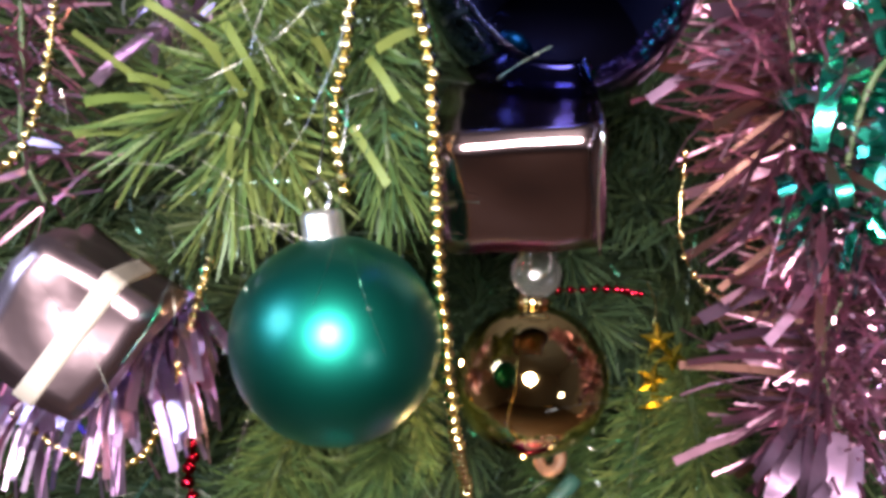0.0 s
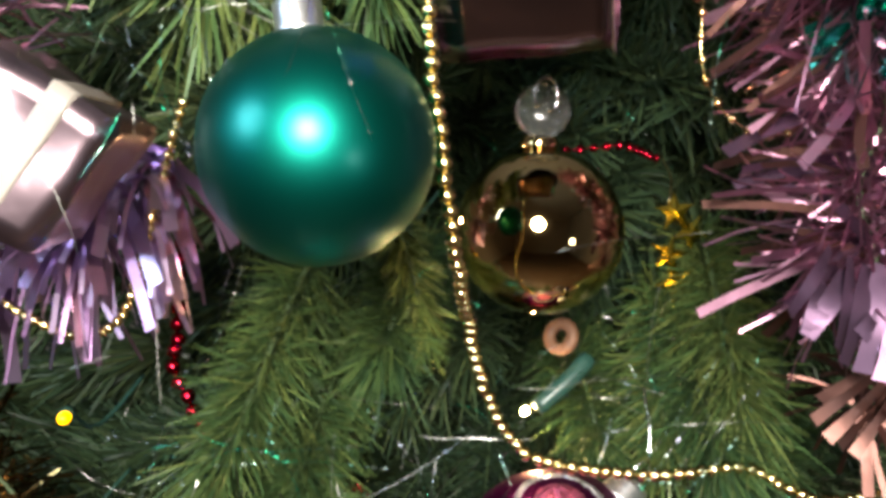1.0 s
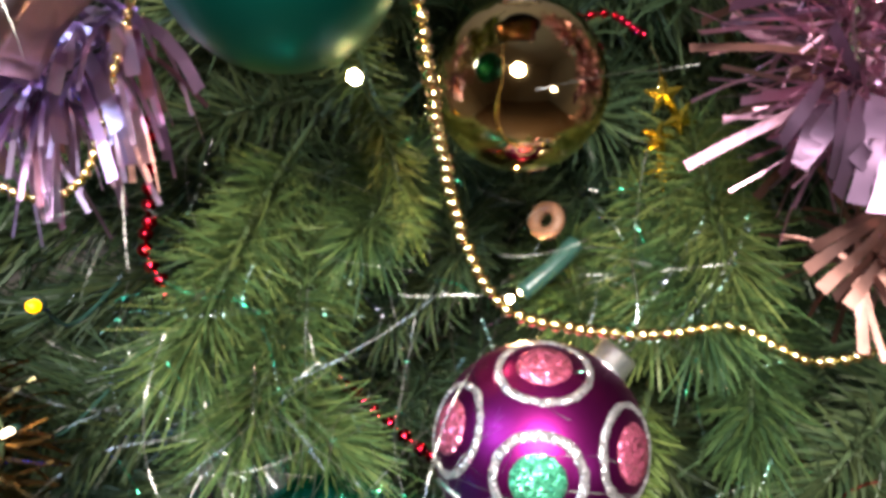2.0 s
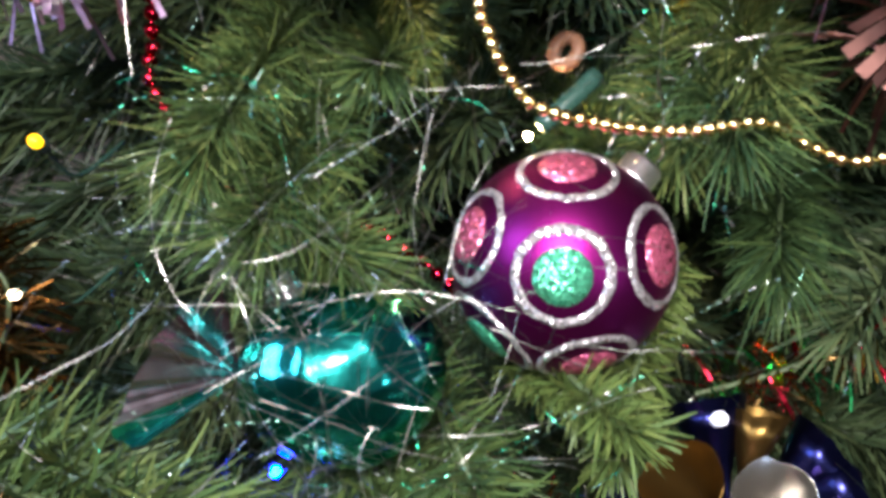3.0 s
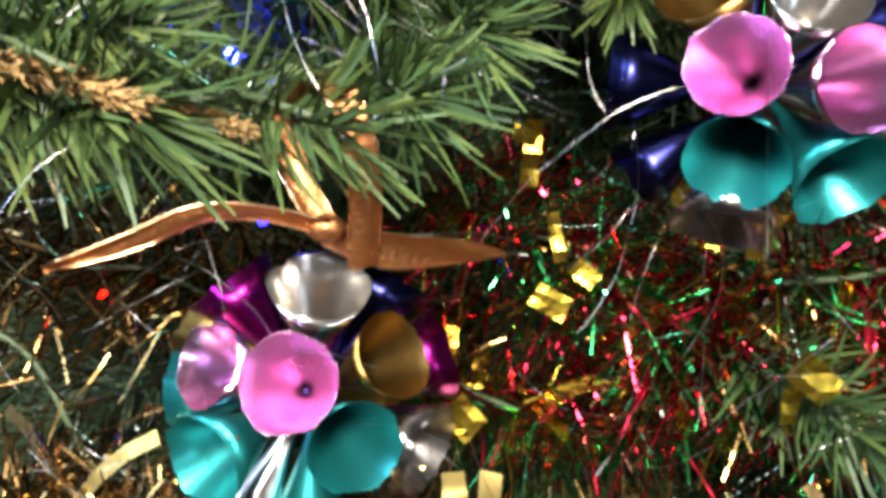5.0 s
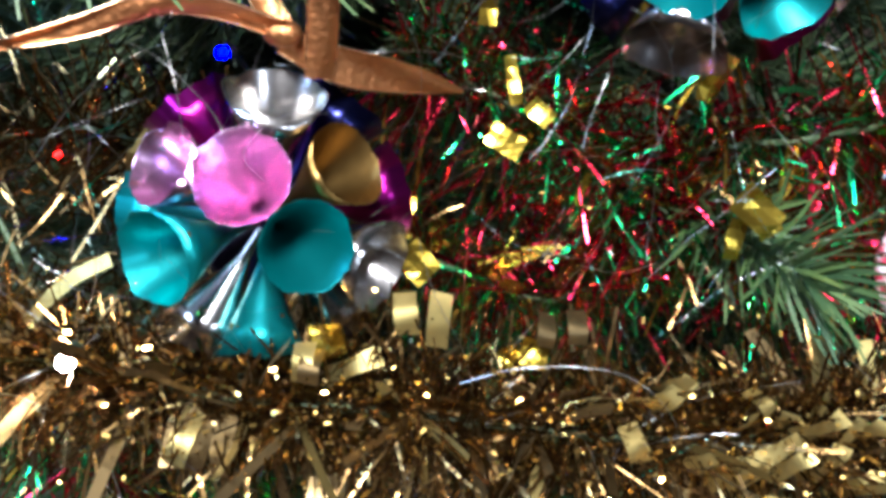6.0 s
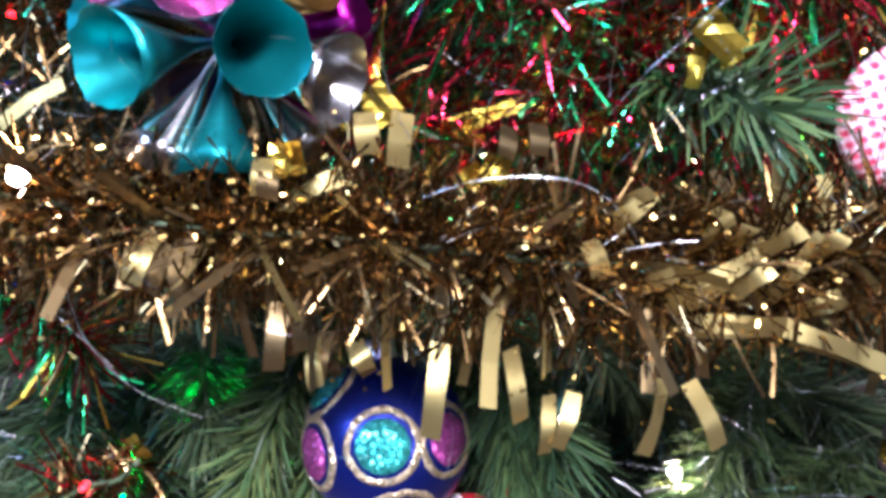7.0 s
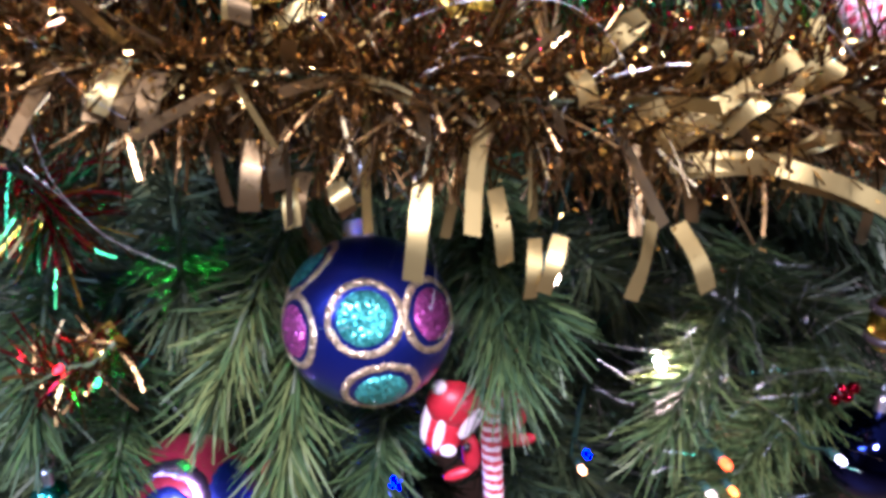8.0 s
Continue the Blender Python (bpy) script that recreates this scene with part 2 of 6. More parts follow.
# ---- building helpers ----


def origin_of(ob):
    p = Vector((0, 0, 0))
    while ob is not None:
        p += ob.location
        ob = ob.parent
    return p


def thing(name, at, label, category, group=""):
    ob = new(name)
    ob.empty_display_size = 0.01
    ob.location = at
    return tagged(ob, label, category, group)


def part(name, bm, material, parent=None, label="", smooth=True):
    """Links a bmesh, given in world coordinates, as one mesh object under a thing or part."""
    me = bpy.data.meshes.new(name)
    if parent is not None:
        bmesh.ops.translate(bm, verts=bm.verts, vec=-origin_of(parent))
    bm.to_mesh(me)
    bm.free()
    for m in material if isinstance(material, (list, tuple)) else (material,):
        me.materials.append(m)
    if smooth:
        me.polygons.foreach_set("use_smooth", [True] * len(me.polygons))
    ob = new(name, me)
    ob.parent = parent
    return tagged(ob, label)


def sheet(name, verts, faces, material, parent=None, label="", slots=None, smooth=False):
    """Links many small pieces, in world coordinates, as one mesh."""
    off = origin_of(parent) if parent is not None else Vector((0, 0, 0))
    me = bpy.data.meshes.new(name)
    me.from_pydata([tuple(Vector(v) - off) for v in verts], [], faces)
    for m in material if isinstance(material, (list, tuple)) else (material,):
        me.materials.append(m)
    if slots is not None:
        me.polygons.foreach_set("material_index", slots)
    if smooth:
        me.polygons.foreach_set("use_smooth", [True] * len(me.polygons))
    ob = new(name, me)
    ob.parent = parent
    return tagged(ob, label)


def along(points, step):
    """Evenly spaced points on a smooth curve through the given points."""
    pts = [Vector(p) for p in points]
    ext = [2 * pts[0] - pts[1], *pts, 2 * pts[-1] - pts[-2]]
    dense = []
    for a, b, c, d in zip(ext, ext[1:], ext[2:], ext[3:]):
        for k in range(24):
            t = k / 24
            dense.append(0.5 * (2 * b + (c - a) * t + (2 * a - 5 * b + 4 * c - d) * t * t + (3 * b - a - 3 * c + d) * t ** 3))
    dense.append(pts[-1])
    out, left = [dense[0]], step
    for a, b in zip(dense, dense[1:]):
        seg = (b - a).length
        pos = 0.0
        while seg - pos >= left:
            pos += left
            out.append(a.lerp(b, pos / seg))
            left = step
        left -= seg - pos
    return out


def tube(points, radius, sides=8, taper=1.0, step=0.004):
    pts = along(points, step) if step else [Vector(p) for p in points]
    bm = bmesh.new()
    rings = []
    for i, p in enumerate(pts):
        d = (pts[min(i + 1, len(pts) - 1)] - pts[max(i - 1, 0)]).normalized()
        u = d.orthogonal().normalized() if i == 0 else (u - d * u.dot(d)).normalized()
        w = d.cross(u)
        r = radius * (1 + (taper - 1) * i / max(1, len(pts) - 1))
        rings.append([bm.verts.new(p + (u * math.cos(a) + w * math.sin(a)) * r) for a in np.linspace(0, 2 * math.pi, sides, endpoint=False)])
    for a, b in zip(rings, rings[1:]):
        for k in range(sides):
            bm.faces.new((a[k], a[(k + 1) % sides], b[(k + 1) % sides], b[k]))
    bm.faces.new(rings[0][::-1])
    bm.faces.new(rings[-1])
    return bm


def lathe(profile, at, axis, sides=24, closed=True):
    """A turned body: (radius, height) pairs about the axis from the point at."""
    axis = Vector(axis).normalized()
    u = axis.orthogonal().normalized()
    w = axis.cross(u)
    bm = bmesh.new()
    rings = []
    for r, h in profile:
        c = Vector(at) + axis * h
        rings.append([bm.verts.new(c + (u * math.cos(a) + w * math.sin(a)) * max(r, 1e-5)) for a in np.linspace(0, 2 * math.pi, sides, endpoint=False)])
    for a, b in zip(rings, rings[1:]):
        for k in range(sides):
            bm.faces.new((a[k], a[(k + 1) % sides], b[(k + 1) % sides], b[k]))
    if closed:
        bm.faces.new(rings[0][::-1])
        bm.faces.new(rings[-1])
    return bm


def ball(at, r, dents=0.0, scale=(1, 1, 1), seg=48):
    bm = bmesh.new()
    bmesh.ops.create_uvsphere(bm, u_segments=seg, v_segments=seg // 2, radius=r)
    for v in bm.verts:
        if dents:
            v.co *= 1 + dents * noise.noise(v.co * 45 + Vector(at) * 10)
        v.co = Vector(at) + Vector((v.co.x * scale[0], v.co.y * scale[1], v.co.z * scale[2]))
    return bm


def cap_piece(at, r, way, inner, outer, height, rough=0.0):
    """A raised disc or ring of paint on a ball, between two angles about a direction."""
    steps = [(inner, 0.0), (inner + (outer - inner) * 0.2, 1.0), (inner + (outer - inner) * 0.8, 1.0), (outer, 0.0)] if inner else [(0.0, 1.0), (outer * 0.5, 1.0), (outer * 0.92, 1.0), (outer, 0.0)]
    bm = lathe([(math.sin(a) * (r + height * h), math.cos(a) * (r + height * h)) for a, h in steps], at, way, 40, False)
    for v in bm.verts:
        d = v.co - Vector(at)
        v.co += d * rough * noise.noise(d * 420) + d.orthogonal().normalized() * rough * 2.5 * r * noise.noise(d * 300 + Vector((5, 0, 0)))
    return bm


def ball_cap(parent, at, r, way, metal, loop_metal, size=0.0065):
    """The crimped collar and wire loop on top of a bauble."""
    way = Vector(way).normalized()
    foot = Vector(at) + way * (r - 0.0012)
    u = way.orthogonal().normalized()
    bm = lathe([(size, 0), (size, 0.001), (size * 0.94, 0.0015), (size * 0.94, 0.007), (size * 0.8, 0.0082), (size * 0.2, 0.0088)], foot, way, 28)
    for v in bm.verts:
        d = v.co - foot
        side = d - way * d.dot(way)
        if side.length > size * 0.9:
            v.co += side * 0.06 * math.sin(14 * math.atan2(side.dot(u), side.dot(way.cross(u))))
    collar = part("collar", bm, COLLAR if metal is SILVER else metal, parent, "crimped shiny collar")
    top = foot + way * 0.0085
    part("loop", tube([top + (u * math.sin(a) * 0.0042 + way * (0.004 - math.cos(a) * 0.0048)) for a in np.linspace(0.2, 2 * math.pi - 0.2, 12)], 0.0005, 6), loop_metal, collar, "thin wire loop")
    return top + way * 0.0085


def ribbon_strip(verts, faces, slots, start, way, length, width, slot=0, curl=0.3, droop=0.0, seg=3, rng=random, taper=1.0):
    """Adds one foil strip, bent and twisted a little."""
    way = Vector(way).normalized()
    side = way.cross(Vector((rng.uniform(-1, 1), rng.uniform(-1, 1), rng.uniform(-1, 1)))).normalized()
    bend = Vector((rng.gauss(0, 1), rng.gauss(0, 1), rng.gauss(0, 1))) * curl
    p, base = Vector(start), len(verts)
    for k in range(seg + 1):
        f = k / seg
        half = side * width * 0.5 * (1 + (taper - 1) * f)
        verts += [p - half, p + half]
        way = (way + bend / seg + Vector((0, 0, -droop / seg))).normalized()
        side = (side - way * side.dot(way)).normalized()
        p = p + way * length / seg
        if k:
            a = base + 2 * k
            faces.append((a - 2, a - 1, a + 1, a))
            slots.append(slot)


def tinsel(name, label, points, radius, layers, density=1.0, group="", seed=1, core_r=0.0012):
    """A tinsel garland: a wire core and layers of foil strips (material, count per metre, width, length, curl, droop)."""
    rng = random.Random(seed)
    holder = thing(name, points[0], label, "tinsel garland", group)
    part("core", tube(points, core_r, 6), STEM_GREEN, holder)
    line = along(points, 0.002)
    metres = 0.002 * len(line)
    for mat, count, width, length, curl, droop in layers:
        verts, faces, slots = [], [], []
        for _ in range(int(count * metres * density)):
            i = rng.randrange(1, len(line) - 1)
            d = (line[i + 1] - line[i - 1]).normalized()
            out = Vector((rng.gauss(0, 1), rng.gauss(0, 1), rng.gauss(0, 1)))
            out = (out - d * out.dot(d)).normalized()
            way = (out + d * rng.gauss(0, 0.35)).normalized()
            ribbon_strip(verts, faces, slots, line[i] + out * rng.uniform(0, 0.004), way, length * radius * rng.uniform(0.55, 1.15), width * rng.uniform(0.7, 1.2), 0, curl, droop, 4, rng)
        tagged(sheet("fringe", verts, faces, mat, holder), kind="stuff")
    return holder


def flakes(holder, points, spread, count, size, material, seed):
    """Tiny foil chips added through a garland to give it glints."""
    rng = random.Random(seed)
    line = along(points, 0.003)
    verts, faces, slots = [], [], []
    for _ in range(count):
        p = line[rng.randrange(len(line))] + Vector((rng.gauss(0, 0.004), rng.gauss(0, spread), rng.gauss(0, spread)))
        way = Vector((rng.gauss(0, 1), rng.gauss(0, 1), rng.gauss(0, 1)))
        ribbon_strip(verts, faces, slots, p, way, size * rng.uniform(0.6, 1.8), size * rng.uniform(0.5, 0.9), 0, 0.1, 0.0, 1, rng)
    return tagged(sheet("fringe", verts, faces, material, holder, "tiny foil chips added for glints"), kind="stuff")


bead_mesh = {}


def bead_chain(name, label, points, r, pitch, material, group=""):
    holder = thing(name, points[0], label, "bead garland", group)
    part("thread", tube(points, r * 0.22, 5), material, holder)
    if (material.name, r) not in bead_mesh:
        bm = bmesh.new()
        bmesh.ops.create_icosphere(bm, subdivisions=2, radius=r)
        me = bpy.data.meshes.new("bead")
        bm.to_mesh(me)
        bm.free()
        me.materials.append(material)
        me.polygons.foreach_set("use_smooth", [True] * len(me.polygons))
        bead_mesh[material.name, r] = me
    for p in along(points, pitch):
        b = new("bead", bead_mesh[material.name, r])
        b.parent = holder
        b.location = p - holder.location + Vector((random.gauss(0, r * 0.12), random.gauss(0, r * 0.12), 0))
    return holder


def fairy_light(at, way, colour, strength, label, size=0.0026):
    way = Vector(way).normalized()
    holder = thing("fairy_light", at, label, "fairy light", "fairy lights on the tree")
    part("bulb", lathe([(size * 0.9, 0), (size, size * 0.4), (size, size * 2.0), (size * 0.75, size * 2.7), (size * 0.2, size * 3.0)], at, way, 12), glow("lit_bulb", colour, strength), holder, "lit plastic bulb")
    part("socket", lathe([(size * 0.6, -size * 4), (size * 1.25, -size * 3.6), (size * 1.25, -size * 0.3), (size * 0.9, 0)], at, way, 12), PLUG, holder, "dark green socket")
    part("wire", tube([Vector(at) - way * size * 4, Vector(at) - way * 0.03 + Vector((0.006, 0.01, -0.012)), Vector(at) - way * 0.05 + Vector((0.02, 0.03, 0.005))], 0.0009, 6), PLUG, holder, "dark green wire")
    return holder


# ---- setting: the room round the tree ----


def slab(name, lo, hi, material, kind_name="structure"):
    bm = bmesh.new()
    bmesh.ops.create_cube(bm, size=1)
    lo, hi = Vector(lo), Vector(hi)
    for v in bm.verts:
        v.co = Vector((lo[k] + (v.co[k] + 0.5) * (hi[k] - lo[k]) for k in range(3)))
    ob = part(name, bm, material, None, smooth=False)
    return tagged(ob, "", "", "", kind_name)


tagged(slab("floor", (-2, -2.5, -0.1), (2, 2, 0), FLOOR), "dark brown wooden floor of the room", "floor")
tagged(slab("ceiling", (-2, -2.5, 2.5), (2, 2, 2.6), CEILING), "plain off-white ceiling above the tree", "ceiling")
for side, lo, hi in (("north", (-2, 2, 0), (2, 2.1, 2.5)), ("south", (-2, -2.6, 0), (2, -2.5, 2.5)), ("west", (-2.1, -2.5, 0), (-2, 2, 2.5)), ("east", (2, -2.5, 0), (2.1, 2, 2.5))):
    tagged(slab("wall_" + side, lo, hi, WALL), "plain dim beige painted wall", "wall")

# ---- the artificial tree ----
TREE = Vector((0.02, 0.80, 0.0))
tree = thing("christmas_tree", TREE, "green artificial christmas tree with plastic needles, standing on the floor", "christmas tree")
part("trunk", tube([TREE + Vector((0, 0, 0.02)), TREE + Vector((0, 0, 1.0)), TREE + Vector((0.0, 0, 1.95))], 0.02, 12, 0.4, 0.1), BARK, tree, "dark metal pole")
for k in range(4):
    a = k * math.pi / 2 + 0.4
    foot = Vector((math.cos(a), math.sin(a), 0))
    part("stand_leg", tube([TREE + Vector((0, 0, 0.12)), TREE + foot * 0.18 + Vector((0, 0, 0.07)), TREE + foot * 0.3 + Vector((0, 0, 0.012))], 0.011, 8, 1.0, 0.03), BARK, tree, "dark metal stand leg")


def spray_mesh(name, material, count, length, width, reach, seed, spread=0.9, thick=1):
    """Needles round the last stretch of a twig that points along +z from the origin; the twig's tip is at reach."""
    rng = random.Random(seed)
    verts, faces = [], []
    for i in range(count):
        f = i / count
        z = reach * (0.04 + 0.96 * f)
        a = i * 2.39996 + rng.gauss(0, 0.4)
        lean = spread * (1 - 0.55 * f ** 4) + rng.gauss(0, 0.16)
        out = Vector((math.cos(a), math.sin(a), 0))
        way = (out * math.sin(lean) + Vector((0, 0, 1)) * math.cos(lean)).normalized()
        side = way.cross(out + Vector((rng.gauss(0, 0.6), rng.gauss(0, 0.6), rng.gauss(0, 0.6)))).normalized()
        long = length * rng.uniform(0.65, 1.1)
        bend = Vector((rng.gauss(0, 0.18), rng.gauss(0, 0.18), rng.gauss(0, 0.18) + 0.12))
        p, base = Vector((0, 0, z)) + out * 0.0012, len(verts)
        for k, wd in enumerate((0.7, 1.0, 0.9, 0.35)):
            half = side * width * 0.5 * wd
            verts += [tuple(p - half), tuple(p + half)]
            if k:
                b = base + 2 * k
                faces.append((b - 2, b - 1, b + 1, b))
            way = (way + bend / 3).normalized()
            p = p + way * long / 3
    me = bpy.data.meshes.new(name)
    me.from_pydata(verts, [], faces)
    me.materials.append(material)
    return me


SPRAYS = {
    "wide": [spray_mesh("needles", NEEDLE_LIGHT, 330, 0.033, 0.0017, 0.12, 10 + k, 1.0) for k in range(3)],
    "mid": [spray_mesh("needles", NEEDLE_MID, 560, 0.034, 0.0013, 0.14, 20 + k, 0.85) for k in range(4)],
    "fine": [spray_mesh("needles", NEEDLE_MID, 1150, 0.038, 0.0008, 0.14, 30 + k, 0.75) for k in range(3)],
    "dark": [spray_mesh("needles", NEEDLE_SHADE, 460, 0.036, 0.0016, 0.16, 40 + k, 0.9) for k in range(4)],
    "bark": [spray_mesh("needles", TWIG, 900, 0.0075, 0.0011, 0.15, 70, 0.6)],
    "short": [spray_mesh("needles", NEEDLE_YELLOW, 620, 0.019, 0.0012, 0.11, 50 + k, 0.95) for k in range(2)],
}
REACH = {"wide": 0.12, "mid": 0.14, "fine": 0.14, "dark": 0.16, "short": 0.11, "bark": 0.15}


def branch(root, tip, kind, n, size=1.0, stem=STEM_GREEN):
    """A branch from near the pole to its tip, with a spray of needles on the outer stretch."""
    root, tip = Vector(root), Vector(tip)
    way = (tip - root).normalized()
    twig = part("branch", tube([root, root.lerp(tip, 0.5) + Vector((0, 0, 0.006)), tip], 0.0019, 6, 0.6, 0.02), stem, tree, "brown twisted wire branch")
    me = SPRAYS[kind][n % len(SPRAYS[kind])]
    ob = new("needles", me)
    turn = way.to_track_quat("Z", "Y").to_matrix().to_4x4()
    ob.parent = twig
    ob.matrix_basis = Matrix.Translation(tip - way * REACH[kind] * size - origin_of(twig)) @ turn @ pose(0, 0, 0, 0, 0, n * 77) @ Matrix.Scale(size, 4)
    return twig


branch(Vector((0.0066, 0.3600, 1.4977)), Vector((-0.0852, 0.2850, 1.4304)), "wide", 0, 0.9)
branch(Vector((-0.0592, 0.3300, 1.5211)), Vector((-0.0645, 0.2920, 1.4107)), "mid", 1, 1.0)
branch(Vector((-0.0355, 0.3600, 1.5173)), Vector((-0.0162, 0.2950, 1.4130)), "mid", 2, 0.9)
branch(Vector((-0.1272, 0.4000, 1.5239)), Vector((-0.0482, 0.3000, 1.4165)), "mid", 3, 1.0)
branch(Vector((-0.0392, 0.4500, 1.3721)), Vector((-0.0121, 0.4150, 1.2872)), "short", 4, 1.0)
branch(Vector((-0.0669, 0.5000, 1.3378)), Vector((-0.0821, 0.3350, 1.2525)), "fine", 5, 1.0)
branch(Vector((-0.0513, 0.5000, 1.2903)), Vector((-0.0613, 0.3250, 1.2291)), "fine", 6, 1.0)
branch(Vector((-0.1367, 0.4600, 1.2491)), Vector((-0.0317, 0.3350, 1.2181)), "fine", 7, 0.9)
branch(Vector((0.1243, 0.5200, 1.3443)), Vector((0.1076, 0.3600, 1.2722)), "fine", 9, 1.0)
branch(Vector((0.1094, 0.5200, 1.3092)), Vector((0.0972, 0.3500, 1.2556)), "fine", 10, 1.0)
branch(Vector((0.1637, 0.5000, 1.2482)), Vector((0.1224, 0.3850, 1.2016)), "fine", 11, 1.0)
branch(Vector((0.2542, 0.4800, 1.2135)), Vector((0.1494, 0.3850, 1.1789)), "dark", 12, 1.0)
branch(Vector((-0.2510, 0.4200, 1.1436)), Vector((-0.0781, 0.2950, 1.1448)), "mid", 13, 1.1)
branch(Vector((-0.1873, 0.3400, 1.1143)), Vector((-0.0814, 0.2900, 1.1262)), "wide", 14, 1.0)
branch(Vector((-0.1659, 0.3300, 1.1462)), Vector((-0.0701, 0.2850, 1.1223)), "wide", 15, 1.1)
branch(Vector((-0.1095, 0.3600, 1.1232)), Vector((-0.0216, 0.2900, 1.1195)), "wide", 16, 1.0)
branch(Vector((-0.0689, 0.4000, 1.1405)), Vector((-0.0047, 0.3000, 1.1248)), "wide", 17, 1.0)
branch(Vector((-0.0271, 0.4200, 1.1540)), Vector((0.0104, 0.3100, 1.1416)), "mid", 18, 1.0)
branch(Vector((0.0057, 0.4200, 1.1739)), Vector((0.0515, 0.2900, 1.1745)), "short", 19, 0.9)
branch(Vector((0.0919, 0.4200, 1.2167)), Vector((0.0520, 0.3250, 1.1523)), "short", 20, 1.0)
branch(Vector((-0.0592, 0.4200, 1.1037)), Vector((-0.0093, 0.3100, 1.1270)), "wide", 21, 1.0)
branch(Vector((0.0996, 0.4000, 1.0328)), Vector((0.1293, 0.3150, 1.0209)), "wide", 22, 1.0)
branch(Vector((0.0519, 0.4400, 0.9193)), Vector((0.0638, 0.3450, 0.8656)), "fine", 23, 1.1)
branch(Vector((0.0336, 0.4600, 0.9052)), Vector((0.0766, 0.3500, 0.8830)), "mid", 24, 1.0)
branch(Vector((-0.0264, 0.4400, 0.9091)), Vector((-0.0525, 0.3500, 0.8488)), "mid", 25, 1.0)
branch(Vector((-0.0215, 0.4400, 0.8835)), Vector((-0.0286, 0.3600, 0.8025)), "mid", 26, 1.1)
branch(Vector((0.0177, 0.4600, 0.8061)), Vector((0.0095, 0.3750, 0.7864)), "mid", 27, 1.0)
branch(Vector((0.2277, 0.5000, 0.8686)), Vector((0.1431, 0.3800, 0.8144)), "mid", 28, 1.1)
branch(Vector((0.2903, 0.5000, 0.8049)), Vector((0.1742, 0.3800, 0.7811)), "fine", 29, 1.1)
branch(Vector((-0.1079, 0.5000, 0.9008)), Vector((-0.0715, 0.3850, 0.8649)), "dark", 30, 1.0)
branch(Vector((-0.1647, 0.4800, 0.8672)), Vector((-0.1410, 0.3800, 0.8112)), "mid", 31, 1.0)
branch(Vector((-0.1258, 0.4800, 0.8008)), Vector((-0.1093, 0.3800, 0.7819)), "mid", 32, 1.0)
branch(Vector((-0.0710, 0.5200, 1.2902)), Vector((-0.0630, 0.3700, 1.2504)), "fine", 33, 1.0)
branch(Vector((0.1102, 0.5500, 1.3181)), Vector((0.0848, 0.3800, 1.2474)), "mid", 34, 1.0)
branch(Vector((0.0602, 0.5500, 1.2708)), Vector((0.0607, 0.4000, 1.2451)), "fine", 35, 1.0)
branch(Vector((-0.0207, 0.5500, 1.3263)), Vector((-0.0300, 0.4000, 1.2844)), "fine", 36, 1.0)

branch(Vector((-0.1595, 0.3100, 1.1489)), Vector((-0.0686, 0.2770, 1.1269)), "bark", 0, 1.0)
branch(Vector((-0.1051, 0.3300, 1.1281)), Vector((-0.0448, 0.2830, 1.1197)), "bark", 0, 0.7)
branch(Vector((-0.0408, 0.4200, 0.9350)), Vector((-0.0139, 0.3750, 0.9006)), "bark", 0, 0.8)

# the rest of the tree: rows of branches all round the pole, denser behind the ornaments, their shade put into the
# needle green
rng = random.Random(5)


def hollow(p):
    """Dark open pockets between the branches."""
    return p.y < 0.60 and ((p.x < -0.06 and 0.97 < p.z < 1.09) or (p.x < -0.11 and 1.2 < p.z < 1.29) or (0.0 < p.x < 0.25 and 1.02 < p.z < 1.1) or (p.x > 0.12 and 1.16 < p.z < 1.24))


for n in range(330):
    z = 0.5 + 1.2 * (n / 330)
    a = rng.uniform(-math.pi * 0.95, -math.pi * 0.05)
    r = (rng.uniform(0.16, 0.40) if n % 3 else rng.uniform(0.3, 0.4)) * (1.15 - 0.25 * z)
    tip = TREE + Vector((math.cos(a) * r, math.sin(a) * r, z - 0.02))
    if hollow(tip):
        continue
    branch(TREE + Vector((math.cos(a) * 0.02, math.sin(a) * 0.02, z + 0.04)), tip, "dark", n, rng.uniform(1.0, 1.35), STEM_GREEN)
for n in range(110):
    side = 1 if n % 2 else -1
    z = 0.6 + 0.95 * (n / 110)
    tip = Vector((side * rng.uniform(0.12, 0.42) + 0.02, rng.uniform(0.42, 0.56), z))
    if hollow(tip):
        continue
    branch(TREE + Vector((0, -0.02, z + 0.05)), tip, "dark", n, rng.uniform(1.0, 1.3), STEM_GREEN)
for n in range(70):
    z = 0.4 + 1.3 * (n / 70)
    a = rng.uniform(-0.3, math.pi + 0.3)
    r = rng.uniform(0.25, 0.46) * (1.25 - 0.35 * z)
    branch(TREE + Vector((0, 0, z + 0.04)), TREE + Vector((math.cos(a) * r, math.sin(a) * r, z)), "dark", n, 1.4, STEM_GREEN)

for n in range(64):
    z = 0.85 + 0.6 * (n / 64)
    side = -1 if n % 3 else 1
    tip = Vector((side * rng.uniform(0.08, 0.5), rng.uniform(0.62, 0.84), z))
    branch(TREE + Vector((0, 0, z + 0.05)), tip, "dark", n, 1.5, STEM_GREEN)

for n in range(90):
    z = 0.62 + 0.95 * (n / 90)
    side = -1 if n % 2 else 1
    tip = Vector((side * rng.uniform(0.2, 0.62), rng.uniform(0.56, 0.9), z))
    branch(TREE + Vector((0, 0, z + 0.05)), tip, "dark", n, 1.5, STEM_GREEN)

